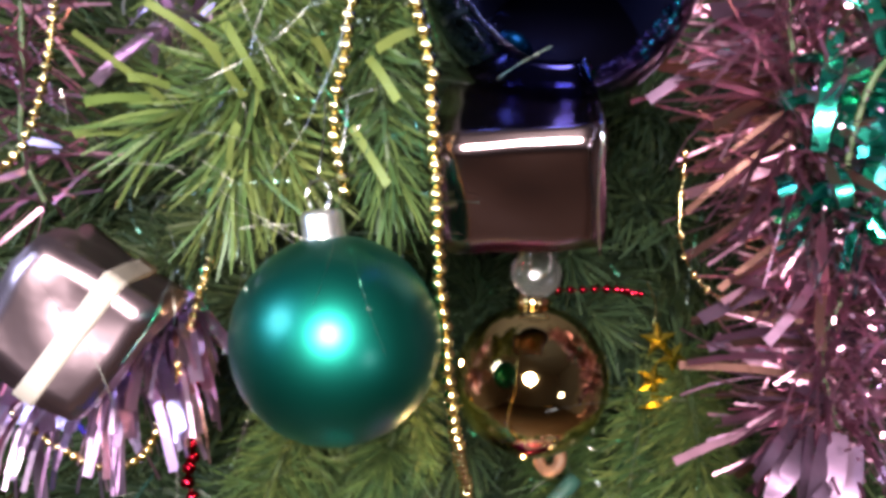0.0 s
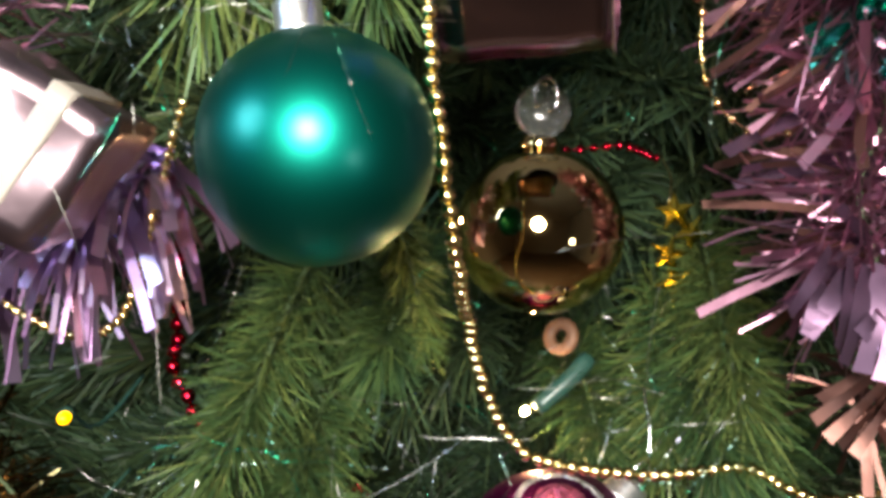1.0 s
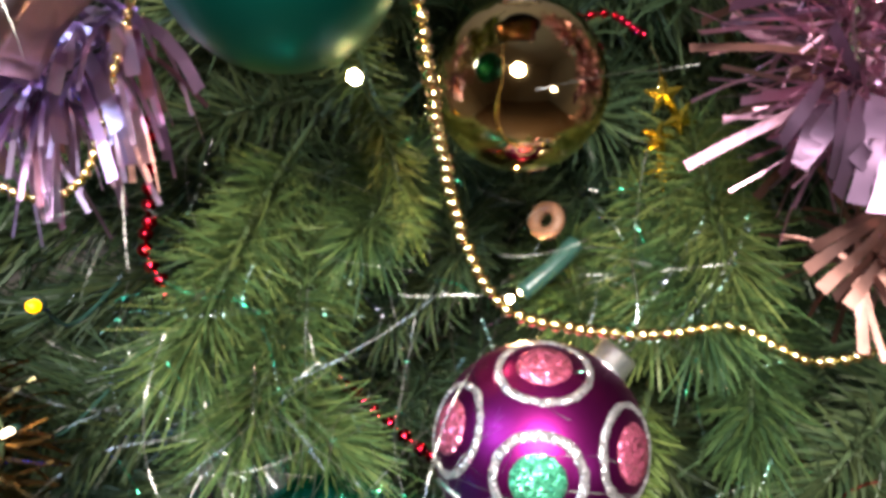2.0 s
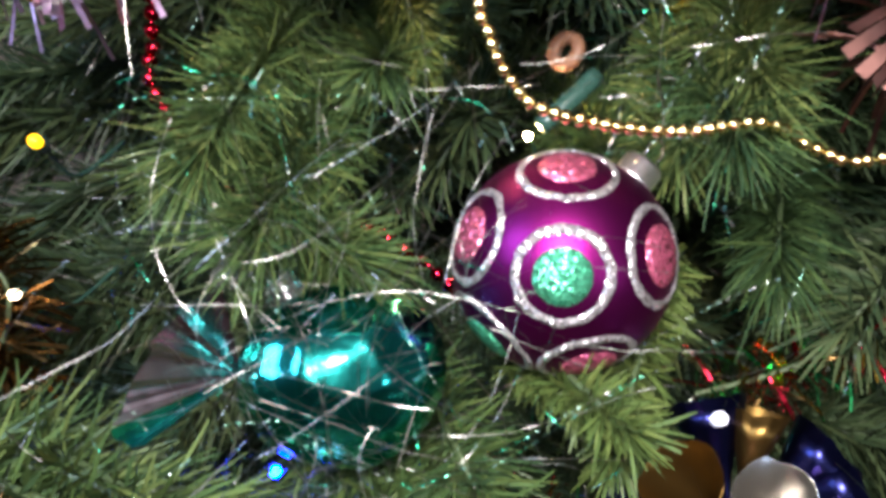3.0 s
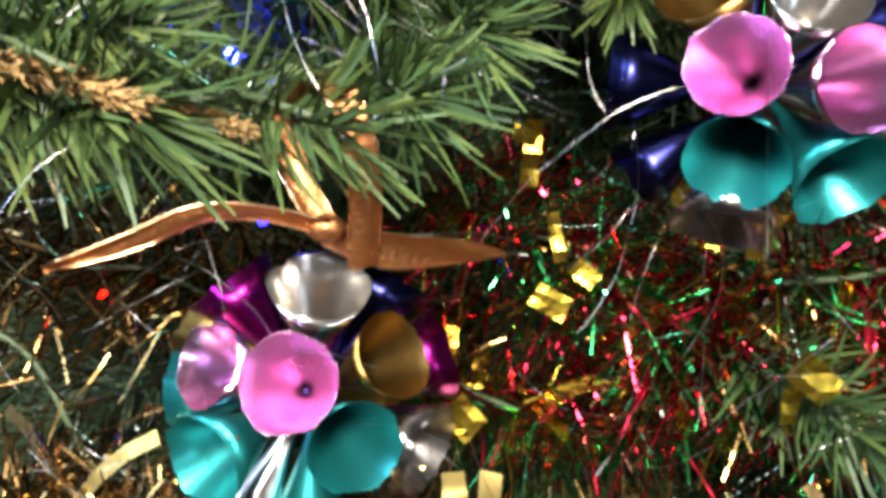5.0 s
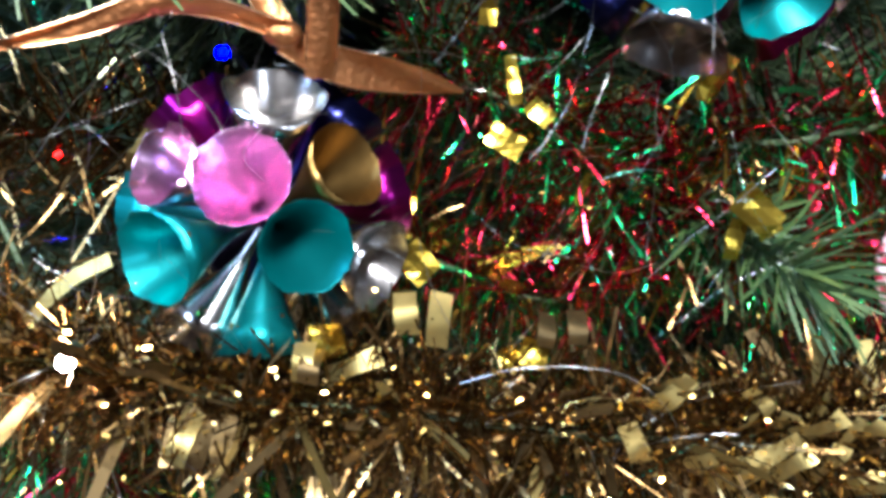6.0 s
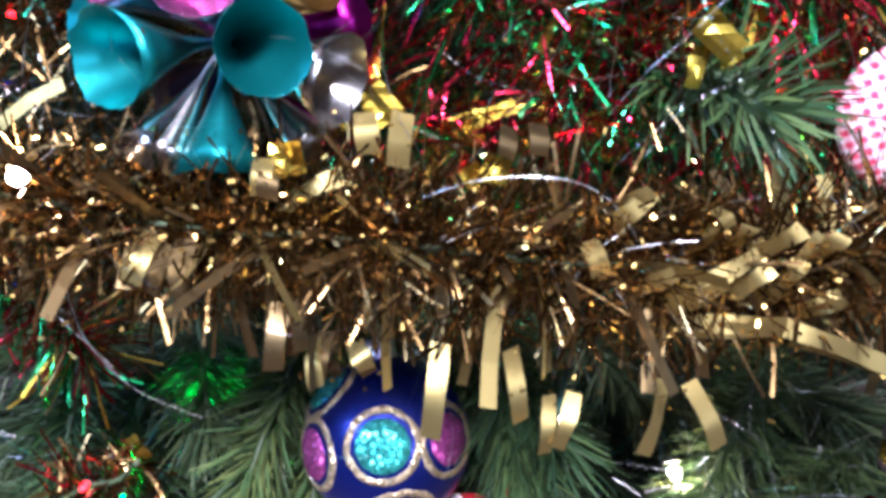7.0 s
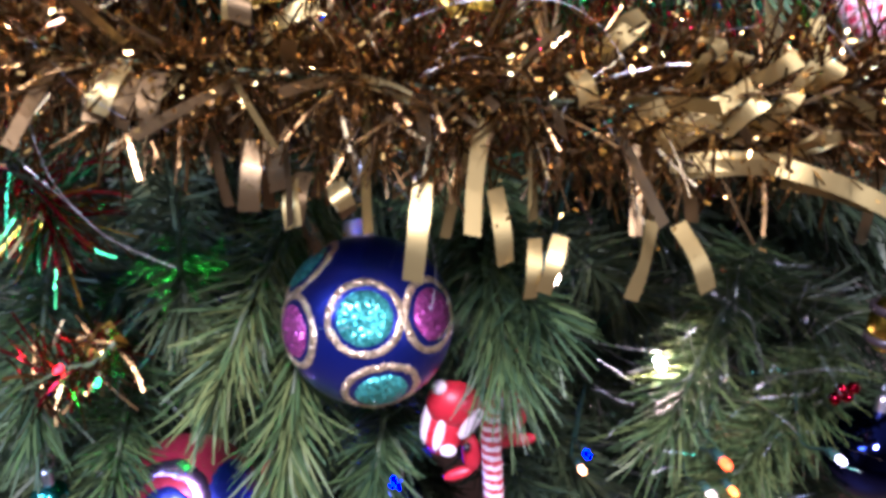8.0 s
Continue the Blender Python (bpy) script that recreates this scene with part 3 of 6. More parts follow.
# ---- baubles ----
UP = Vector((0, 0, 1))


def hanger(parent, top, r=0.00035):
    top = Vector(top)
    part("hanging_thread", tube([top, top + Vector((0.001, 0.004, 0.012)), top + Vector((0.0, 0.012, 0.026))], r, 5), SILVER, parent, "thin silver thread")


green = thing("green_bauble", Vector((-0.0279, 0.2650, 1.3670)), "matt teal-green satin bauble with silver collar", "bauble", "baubles on the tree")
part("ball", ball(green.location, 0.0300, 0, (1, 1, 1), 64), TEAL_SATIN, green)
hanger(green, ball_cap(green, green.location, 0.030, UP * 1 + Vector((-0.12, 0, 0)), SILVER, SILVER))

gold = thing("gold_bauble", Vector((0.0326, 0.3450, 1.3388)), "shiny mirror-gold bauble with a frosted clear collar", "bauble", "baubles on the tree")
part("ball", ball(gold.location, 0.0290, 0.012, (1, 1, 1), 64), GOLD_MIRROR, gold)
part("neck", lathe([(0.006, 0), (0.007, 0.003), (0.005, 0.006)], gold.location + UP * 0.0275, UP), GOLD_MIRROR, gold)
part("clear_disc", lathe([(0.002, -0.0025), (0.0085, -0.002), (0.0095, 0), (0.0085, 0.002), (0.002, 0.0025)], gold.location + Vector((0.001, -0.004, 0.041)), (0, -1, 0.15), 28), CLEAR, gold, "frosted clear plastic disc")
part("loop", tube([gold.location + Vector((0.002 + 0.004 * math.sin(a), -0.0075, 0.046 - 0.0062 * math.cos(a))) for a in np.linspace(0.1, 6.2, 14)], 0.0005, 6), SILVER, gold, "thin wire loop")

navy = thing("navy_bauble", Vector((0.0361, 0.2950, 1.4780)), "large glossy navy-blue mirror bauble", "bauble", "baubles on the tree")
part("ball", ball(navy.location, 0.0425, 0, (1, 1, 1), 64), NAVY_GLASS, navy)
part("glitter_line", cap_piece(navy.location, 0.0425, (0.1, -0.55, 0.9), 1.02, 1.05, 0.0005, 0.01), GLIT_SILVER, navy, "thin silver glitter line")
hanger(navy, ball_cap(navy, navy.location, 0.0425, UP, SILVER, SILVER))


def ringed(name, at, r, paint, ring, label, spots, way):
    """A satin bauble with glitter discs, each inside a glitter ring."""
    b = thing(name, at, label, "bauble", "baubles on the tree")
    part("ball", ball(at, r, 0, (1, 1, 1), 64), paint, b)
    for d, spot, disc, inner, outer in spots:
        part("ring", cap_piece(at, r, d, inner, outer, 0.0007, 0.012), ring, b, "glitter ring")
        part("disc", cap_piece(at, r, d, 0.0, disc, 0.0008, 0.006), spot, b, "round glitter spot")
    hanger(b, ball_cap(b, at, r, way, SILVER, SILVER, 0.0078))
    return b


PURPLE_AT = Vector((0.0375, 0.3460, 1.2133))
ringed("purple_bauble", PURPLE_AT, 0.0374, PURPLE_SATIN, GLIT_SILVER, "matt purple bauble with pink and green glitter dots in silver rings", [
    (Vector((-0.0835, -0.9958, 0.0576)), GLIT_GREEN, 0.245, 0.35, 0.435),
    (Vector((0.0254, -0.4231, 0.9257)), GLIT_PINK, 0.25, 0.38, 0.455),
    (Vector((-0.8476, -0.4176, 0.3474)), GLIT_PINK, 0.25, 0.38, 0.455),
    (Vector((0.7986, -0.5886, 0.1456)), GLIT_PINK, 0.27, 0.39, 0.465),
    (Vector((0.1647, -0.5601, -0.7919)), GLIT_PINK, 0.25, 0.38, 0.455),
    (Vector((-0.7062, -0.3339, -0.6043)), GLIT_GREEN, 0.25, 0.42, 0.49),
], Vector((0.6639, 0.1756, 0.7269)))
BLUE_AT = Vector((0.0076, 0.3750, 0.8690))
ringed("blue_bauble", BLUE_AT, 0.0358, BLUE_SATIN, GLIT_GOLD, "matt blue bauble with pink and teal glitter dots in gold rings", [
    (Vector((-0.0027, -0.9058, 0.4237)), GLIT_TEAL, 0.31, 0.36, 0.45),
    (Vector((-0.8409, -0.5343, 0.0859)), GLIT_MAGENTA, 0.30, 0.36, 0.45),
    (Vector((0.7518, -0.5648, 0.3403)), GLIT_MAGENTA, 0.30, 0.36, 0.45),
    (Vector((0.1887, -0.8412, -0.5067)), GLIT_TEAL, 0.30, 0.37, 0.46),
    (Vector((-0.7229, -0.0161, 0.6908)), GLIT_TEAL, 0.30, 0.37, 0.46),
], Vector((-0.1189, 0.3804, 0.9171)))

teal = thing("wrapped_sweet", Vector((-0.0375, 0.3300, 1.1805)), "crumpled teal foil sweet ornament with a twisted clear wrapper end", "ornament")


def crumpled(at, r, scale):
    """A foil ball pressed into flat facets and sharp creases."""
    bm = bmesh.new()
    bmesh.ops.create_icosphere(bm, subdivisions=5, radius=r)
    rng = random.Random(8)
    planes = []
    for _ in range(120):
        d = Vector((rng.gauss(0, 1), rng.gauss(0, 1), rng.gauss(0, 1))).normalized()
        planes.append((d, r * rng.uniform(0.93, 0.995)))
    for v in bm.verts:
        for d, h in planes:
            over = v.co.dot(d) - h
            if over > 0:
                v.co -= d * over
        v.co *= 1 + 0.02 * noise.noise(v.co * 110) + 0.05 * abs(noise.noise(v.co * 38))
        v.co = Vector(at) + Vector((v.co.x * scale[0], v.co.y * scale[1], v.co.z * scale[2]))
    return bm


part("body", crumpled(teal.location, 0.0312, (1.14, 1.0, 1.0)), TEAL_MIRROR, teal)
hanger(teal, ball_cap(teal, teal.location, 0.0315, Vector((-0.4850, -0.0783, 0.8710)), CLEAR, SILVER, 0.006))


def wrapper_fan(neck, rim, lift, thick=0.0004):
    """A pleated fan of stiff film from the twist to its cut edge."""
    bm = bmesh.new()
    sheets = []
    for side in (0, thick):
        cols = []
        for k, p in enumerate(along(rim, 0.003)):
            fold = Vector((0.3, 1, 0.2)) * lift * 1.6 * noise.noise(Vector(p) * 130) + Vector((0, lift * 0.5 * math.sin(k * 1.3) + side, 0))
            cols.append([bm.verts.new(Vector(neck).lerp(p, f) + fold * f + Vector((0, side, 0))) for f in (0.04, 0.35, 0.7, 1.0)])
        for a, b in zip(cols, cols[1:]):
            for i in range(3):
                bm.faces.new((a[i], a[i + 1], b[i + 1], b[i]))
        sheets.append(cols)
    for a, b in zip(*sheets):
        bm.faces.new((a[3], a[2], b[2], b[3]))
    return bm


NECK = Vector((-0.0690, 0.3230, 1.1835))
part("wrapper_end", wrapper_fan(NECK, [Vector((-0.0690, 0.3120, 1.2160)), Vector((-0.0800, 0.3060, 1.2090)), Vector((-0.0900, 0.3000, 1.1960)), Vector((-0.1000, 0.2960, 1.1760))], 0.006), GREY_FOIL, teal, "grey-pink folded film", smooth=False)
# Lowest pleat in teal foil: the sweet's reflection put into its colour.
part("wrapper_end", wrapper_fan(NECK, [Vector((-0.0990, 0.2940, 1.1765)), Vector((-0.0965, 0.2960, 1.1715)), Vector((-0.0900, 0.3000, 1.1690))], 0.005), TEAL_MIRROR, teal, "folded film with the body's teal reflection as its colour", smooth=False)
plug = part("clear_tip", lathe([(0.003, 0), (0.005, 0.001), (0.0055, 0.004), (0.003, 0.0075)], Vector((-0.0691, 0.3150, 1.2135)), (0.3, 0, 1), 20), CLEAR, teal, "frosted clear plug")
part("loop", tube([Vector((-0.0662, 0.3140, 1.2165)) + Vector((0.004 * math.sin(a), 0, 0.004 - 0.004 * math.cos(a))) for a in np.linspace(0, 6.2, 12)], 0.0005, 6), SILVER, plug, "thin wire loop")

# ---- foil-wrapped gift boxes ----


def rounded_box(size, m, puff=0.0):
    bm = bmesh.new()
    bmesh.ops.create_cube(bm, size=1)
    for v in bm.verts:
        v.co = Vector((v.co.x * size[0], v.co.y * size[1], v.co.z * size[2]))
    bmesh.ops.bevel(bm, geom=bm.edges[:], offset=min(size) * 0.03, segments=2, affect="EDGES")
    bmesh.ops.subdivide_edges(bm, edges=[e for e in bm.edges if e.calc_length() > min(size) * 0.5], cuts=6, use_grid_fill=True)
    for v in bm.verts:
        c = v.co.copy()
        v.co += c.normalized() * puff * noise.noise(c * 60)
    bmesh.ops.transform(bm, matrix=m, verts=bm.verts)
    return bm


GIFT = Matrix.Translation(Vector((-0.1120, 0.2840, 1.3690))) @ pose(0, 0, 0, 2, 0, 9) @ pose(0, 0, 0, 0, 37, 0)
gift = thing("gift_box", GIFT.translation, "small gift box in shiny lilac foil with a pale ribbon", "gift box", "gift boxes")
part("box", rounded_box((0.041, 0.042, 0.0425), GIFT, 0.0028), LILAC_FOIL, gift)
part("ribbon", rounded_box((0.0068, 0.0434, 0.0439), GIFT @ pose(0.004, 0, 0.0), 0.0012), RIBBON_PALE, gift, "pale satin ribbon band")
BOX = Matrix.Translation(Vector((0.0257, 0.2940, 1.4184))) @ pose(0, 0, 0, 0, -3, 0) @ pose(0, 0, 0, 31, 0, -3)
gift2 = thing("gift_box", BOX.translation, "larger gift box in brownish mauve foil with shiny creased edges", "gift box", "gift boxes")
part("box", rounded_box((0.0485, 0.04, 0.0405), BOX, 0.0014), MAUVE_FOIL, gift2)
part("cord", tube([BOX @ Vector((0.0225, -0.0206, -0.021)), BOX @ Vector((0.0215, -0.0212, 0.0)), BOX @ Vector((0.0225, -0.0208, 0.0205)), BOX @ Vector((0.0222, 0.0, 0.0212))], 0.0006, 6), SILVER, gift2, "thin silver cord")

# ---- pompom ornaments of foil cups ----


def cup(parent, at, way, reach, r, material):
    """One cone rolled from a foil disc, its point at the middle of the pompom."""
    way = Vector(way).normalized()
    sides = 44
    bm = lathe([(0.0006, 0.002), (r * 0.12, reach * 0.3), (r * 0.4, reach * 0.56), (r * 0.72, reach * 0.79), (r, reach), (r * 0.99, reach - 0.0002), (r * 0.71, reach * 0.79), (r * 0.39, reach * 0.56), (r * 0.1, reach * 0.32)], at, way, sides, False)
    folds = [1 + 0.065 * noise.noise(Vector((math.cos(k * 0.1428) * 2.1, math.sin(k * 0.1428) * 2.1, way.x * 40))) + random.gauss(0, 0.009) for k in range(sides)]
    for n, v in enumerate(bm.verts):
        d = v.co - Vector(at)
        axis = way * d.dot(way)
        v.co = Vector(at) + axis * (1 + 0.5 * (folds[n % sides] - 1)) + (d - axis) * folds[n % sides]
    return part("foil_cup", bm, material, parent)


def pompom(at, cups, reach=0.042):
    holder = thing("foil_pompom", at, "pompom ornament of pink, teal, silver and gold foil cones", "ornament", "foil pompoms")
    part("knot", ball(at, 0.004, 0, (1, 1, 1), 12), CUP_NAVY, holder)
    for way, mat, r in cups:
        cup(holder, at, way, reach * (0.97 + 0.02 * (len(holder.children) % 4)), r, mat)
    return holder


pompom(Vector((-0.0395, 0.3140, 1.0366)), [
    (Vector((-0.51, -0.69, 0.5)), CUP_PINK, 0.0122), (Vector((0.067, -0.885, 0.462)), CUP_PINK, 0.0128), (Vector((0.178, -0.372, 0.911)), CUP_SILVER, 0.0142),
    (Vector((0.68, -0.5, 0.5)), CUP_GOLD, 0.0122), (Vector((0.87, 0.33, 0.17)), CUP_MAGENTA, 0.015), (Vector((0.84, -0.42, -0.2)), CUP_SILVER, 0.0138),
    (Vector((-0.49, -0.86, -0.07)), CUP_TEAL, 0.0132), (Vector((0.46, -0.86, 0.02)), CUP_TEAL, 0.013), (Vector((0.02, -0.37, -0.93)), CUP_TEAL, 0.0138),
    (Vector((-0.56, 0.07, 0.82)), CUP_MAGENTA, 0.0142), (Vector((0.5, 0.3, 0.72)), CUP_NAVY, 0.0142), (Vector((-0.9986, 0.0503, -0.0176)), CUP_TEAL, 0.0142),
    (Vector((-0.8554, 0.2787, 0.4366)), CUP_GOLD, 0.0142), (Vector((-0.4719, -0.1934, -0.8602)), CUP_SILVER, 0.0142), (Vector((0.6084, 0.0884, -0.7887)), CUP_SILVER, 0.0142),
    (Vector((0.0719, 0.6038, 0.7939)), CUP_NAVY, 0.0142), (Vector((0.2537, 0.9048, -0.3420)), CUP_GOLD, 0.0142), (Vector((-0.4292, 0.7507, -0.5022)), CUP_NAVY, 0.0142),
])
pompom(Vector((0.0903, 0.3250, 1.1257)), [
    (Vector((0.056, -0.78, 0.62)), CUP_SILVER, 0.0128), (Vector((-0.423, -0.885, 0.194)), CUP_PINK, 0.0122), (Vector((0.25, -0.96, 0.108)), CUP_PINK, 0.0126),
    (Vector((-0.37, -0.84, -0.39)), CUP_TEAL, 0.0132), (Vector((0.288, -0.82, -0.5)), CUP_TEAL, 0.0138), (Vector((-0.53, -0.52, 0.67)), CUP_GOLD, 0.0132),
    (Vector((-0.1471, 0.3265, 0.9337)), CUP_NAVY, 0.0142), (Vector((0.2313, 0.1476, 0.9616)), CUP_GOLD, 0.0095), (Vector((-0.9853, 0.1582, 0.0644)), CUP_NAVY, 0.016),
    (Vector((-0.7630, 0.2008, -0.6384)), CUP_NAVY, 0.0125), (Vector((-0.2872, -0.4473, -0.8470)), CUP_SILVER, 0.015), (Vector((0.9094, -0.0176, 0.4155)), CUP_NAVY, 0.0142),
    (Vector((0.7635, 0.12, 0.6451)), CUP_NAVY, 0.0142), (Vector((0.9358, -0.1606, -0.3140)), CUP_SILVER, 0.0142), 
    (Vector((0.1521, 0.8860, -0.4380)), CUP_MAGENTA, 0.0142), (Vector((0.6952, -0.0295, -0.7182)), CUP_MAGENTA, 0.0142),
])

# ---- bead garlands ----
bead_chain("bead_garland", "gold bead garland hanging down and swinging aside", [
    Vector((-0.0092, 0.2720, 1.4830)), Vector((-0.0054, 0.2680, 1.4600)), Vector((-0.0016, 0.2660, 1.4425)), Vector((-0.0001, 0.2660, 1.4158)), Vector((0.0013, 0.2660, 1.3871)), Vector((0.0049, 0.2700, 1.3514)), Vector((0.0067, 0.2790, 1.3336)), Vector((0.0090, 0.3020, 1.3118)), Vector((0.0134, 0.3150, 1.2903)), Vector((0.0182, 0.3200, 1.2780)), Vector((0.0267, 0.3230, 1.2669)), Vector((0.0374, 0.3250, 1.2623)),
    Vector((0.0595, 0.3300, 1.2575)), Vector((0.0779, 0.3320, 1.2564)), Vector((0.1004, 0.3350, 1.2580)), Vector((0.1160, 0.3380, 1.2499)), Vector((0.1289, 0.3380, 1.2449)), Vector((0.1452, 0.3380, 1.2473)), Vector((0.1639, 0.3400, 1.2549))], 0.0023, 0.0042, GOLD_BEAD, "bead garlands")
bead_chain("bead_garland", "short gold bead garland among green needles", [Vector((-0.0241, 0.2850, 1.4922)), Vector((-0.0262, 0.2800, 1.4660)), Vector((-0.0289, 0.2790, 1.4460)), Vector((-0.0314, 0.2790, 1.4293)), Vector((-0.0291, 0.2880, 1.4084))], 0.0024, 0.0045, GOLD_BEAD, "bead garlands")
bead_chain("bead_garland", "gold bead garland in front of dark pink tinsel", [Vector((-0.1353, 0.3200, 1.5065)), Vector((-0.1380, 0.3200, 1.4717)), Vector((-0.1426, 0.3200, 1.4462)), Vector((-0.1534, 0.3200, 1.4203)), Vector((-0.1767, 0.3250, 1.4101))], 0.002, 0.0042, GOLD_BEAD, "bead garlands")
bead_chain("bead_garland", "gold bead garland hanging in a swag under lilac tinsel", [Vector((-0.1895, 0.3350, 1.3434)), Vector((-0.1665, 0.3330, 1.3265)), Vector((-0.1459, 0.3310, 1.3128)), Vector((-0.1260, 0.3300, 1.3054)), Vector((-0.1095, 0.3280, 1.3136)), Vector((-0.1012, 0.3280, 1.3361)), Vector((-0.0971, 0.3260, 1.3460)), Vector((-0.0854, 0.3300, 1.3872))], 0.0019, 0.0036, GOLD_BEAD, "bead garlands")
bead_chain("bead_garland", "gold bead garland partly behind pink tinsel", [Vector((0.0857, 0.3350, 1.4247)), Vector((0.0838, 0.3330, 1.3995)), Vector((0.0867, 0.3330, 1.3860)), Vector((0.0956, 0.3350, 1.3750)), Vector((0.1120, 0.3400, 1.3703)), Vector((0.1320, 0.3450, 1.3815))], 0.0015, 0.0075, GOLD_BEAD, "bead garlands")
bead_chain("bead_garland", "dark red bead garland hanging straight down", [Vector((-0.1102, 0.3850, 1.3325)), Vector((-0.1119, 0.3820, 1.3017)), Vector((-0.1134, 0.3820, 1.2896)), Vector((-0.1136, 0.3820, 1.2895)), Vector((-0.1138, 0.3810, 1.2808)), Vector((-0.1094, 0.3800, 1.2716)), Vector((-0.1048, 0.3800, 1.2609)), Vector((-0.0977, 0.3820, 1.2496)), Vector((-0.0875, 0.3900, 1.2382))], 0.0032, 0.0066, RED_BEAD, "red bead garlands")
bead_chain("bead_garland", "dark red bead garland showing beside a purple bauble", [Vector((-0.0425, 0.4000, 1.2237)), Vector((-0.0257, 0.3720, 1.2200)), Vector((-0.0163, 0.3650, 1.2148)), Vector((-0.0065, 0.3600, 1.2085)), Vector((0.0045, 0.3850, 1.1891))], 0.0028, 0.0088, RED_BEAD, "red bead garlands")
bead_chain("bead_garland", "dark red beads beside the gold bauble", [Vector((0.0474, 0.4000, 1.3674)), Vector((0.0580, 0.3950, 1.3681)), Vector((0.0700, 0.3950, 1.3686)), Vector((0.0870, 0.4200, 1.3637))], 0.0018, 0.0055, RED_BEAD, "red bead garlands")

# ---- tinsel garlands ----
PINK_LINE = [Vector((0.1180, 0.3300, 1.5082)), Vector((0.1196, 0.3300, 1.4660)), Vector((0.1249, 0.3300, 1.4269)), Vector((0.1442, 0.3350, 1.3851)), Vector((0.1360, 0.3350, 1.3532)), Vector((0.1442, 0.3350, 1.3252)), Vector((0.1463, 0.3350, 1.3271))]
pink_garland = tinsel("pink_tinsel", "thick pink foil tinsel garland hanging down", PINK_LINE, 0.05, [(PINK_STRIP, 5200, 0.0011, 0.9, 0.5, 0.1), (PINK_STRIP, 550, 0.0036, 1.0, 0.3, 0.1), (LILAC_BROAD, 170, 0.0048, 1.0, 0.25, 0.3), (ROSE_STRIP, 600, 0.003, 1.0, 0.3, 0.2)], seed=11)
flakes(pink_garland, [p + Vector((0, -0.012, 0)) for p in PINK_LINE], 0.018, 1800, 0.0015, PINK_STRIP, 48)
tinsel("pink_tinsel", "rose-pink foil tinsel end, splayed", [Vector((0.1674, 0.3500, 1.2955)), Vector((0.1526, 0.3450, 1.2829)), Vector((0.1379, 0.3400, 1.2761))], 0.035, [(ROSE_STRIP, 1500, 0.0018, 1.0, 0.25, 0.5), (ROSE_STRIP, 450, 0.0036, 1.0, 0.25, 0.5)], seed=12)
tinsel("teal_tinsel", "teal foil tinsel tucked into pink tinsel", [Vector((0.1517, 0.3100, 1.4621)), Vector((0.1359, 0.3050, 1.4451)), Vector((0.1323, 0.3100, 1.4129)), Vector((0.1523, 0.3200, 1.3960))], 0.03, [(TEAL_STRIP, 700, 0.0042, 1.0, 0.2, 0.5)], seed=13)
tinsel("lilac_tinsel", "lilac foil tinsel bunch hanging in strips", [Vector((-0.0963, 0.3500, 1.3681)), Vector((-0.1083, 0.3450, 1.3565)), Vector((-0.1252, 0.3400, 1.3429)), Vector((-0.1462, 0.3400, 1.3351)), Vector((-0.1708, 0.3400, 1.3394))], 0.048, [(LILAC_STRIP, 1500, 0.0018, 1.0, 0.2, 1.4), (LILAC_STRIP, 900, 0.0048, 1.0, 0.2, 1.6), (PINK_STRIP, 300, 0.004, 1.0, 0.2, 1.2)], seed=14)
tinsel("pink_tinsel", "dark pink foil tinsel deep in the branches", [Vector((-0.1794, 0.3700, 1.5148)), Vector((-0.1781, 0.3700, 1.4644)), Vector((-0.1732, 0.3600, 1.4266)), Vector((-0.1620, 0.3600, 1.3993))], 0.035, [(PINK_STRIP, 1200, 0.0015, 1.0, 0.3, 0.3), (LILAC_STRIP, 120, 0.0035, 1.0, 0.3, 0.3)], seed=15)
tinsel("lilac_tinsel", "lilac foil tinsel behind green needles", [Vector((-0.1127, 0.3300, 1.4899)), Vector((-0.0925, 0.3250, 1.4649)), Vector((-0.0716, 0.3300, 1.4699))], 0.03, [(LILAC_STRIP, 700, 0.004, 1.0, 0.3, 0.3), (SILVER, 500, 0.001, 1.0, 0.5, 0.3)], seed=16)
GOLD_LINE = [Vector((-0.1444, 0.3100, 0.9906)), Vector((-0.1074, 0.3050, 0.9900)), Vector((-0.0560, 0.3030, 0.9820)), Vector((-0.0108, 0.3000, 0.9804)), Vector((0.0305, 0.2980, 0.9776)), Vector((0.0739, 0.2980, 0.9742)), Vector((0.1192, 0.3030, 0.9737)), Vector((0.1688, 0.3100, 0.9765)), Vector((0.2189, 0.3200, 0.9805))]
gold_garland = tinsel("gold_tinsel", "thick gold foil tinsel garland draped across branches", GOLD_LINE, 0.042, [(BROWN_GOLD, 5000, 0.001, 0.7, 0.8, 0.1), (BROWN_GOLD, 5000, 0.0006, 0.8, 0.8, 0.1), (GOLD_STRIP, 2400, 0.0006, 0.6, 0.9, 0.1), (BROWN_GOLD, 1700, 0.0011, 0.9, 0.6, 0.1), (BROWN_BROAD, 230, 0.0042, 1.0, 0.3, 0.35), (GOLD_BROAD, 75, 0.0048, 1.05, 0.2, 0.45)], seed=21)
flakes(gold_garland, [p + Vector((0, -0.01, 0.004)) for p in GOLD_LINE], 0.015, 3800, 0.0012, GOLD_SPARK, 41)
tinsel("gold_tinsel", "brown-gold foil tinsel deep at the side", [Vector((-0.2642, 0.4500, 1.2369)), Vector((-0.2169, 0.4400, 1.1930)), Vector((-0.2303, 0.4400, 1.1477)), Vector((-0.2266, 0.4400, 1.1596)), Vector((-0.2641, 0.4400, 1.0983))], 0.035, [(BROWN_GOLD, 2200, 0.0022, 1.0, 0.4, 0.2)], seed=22)
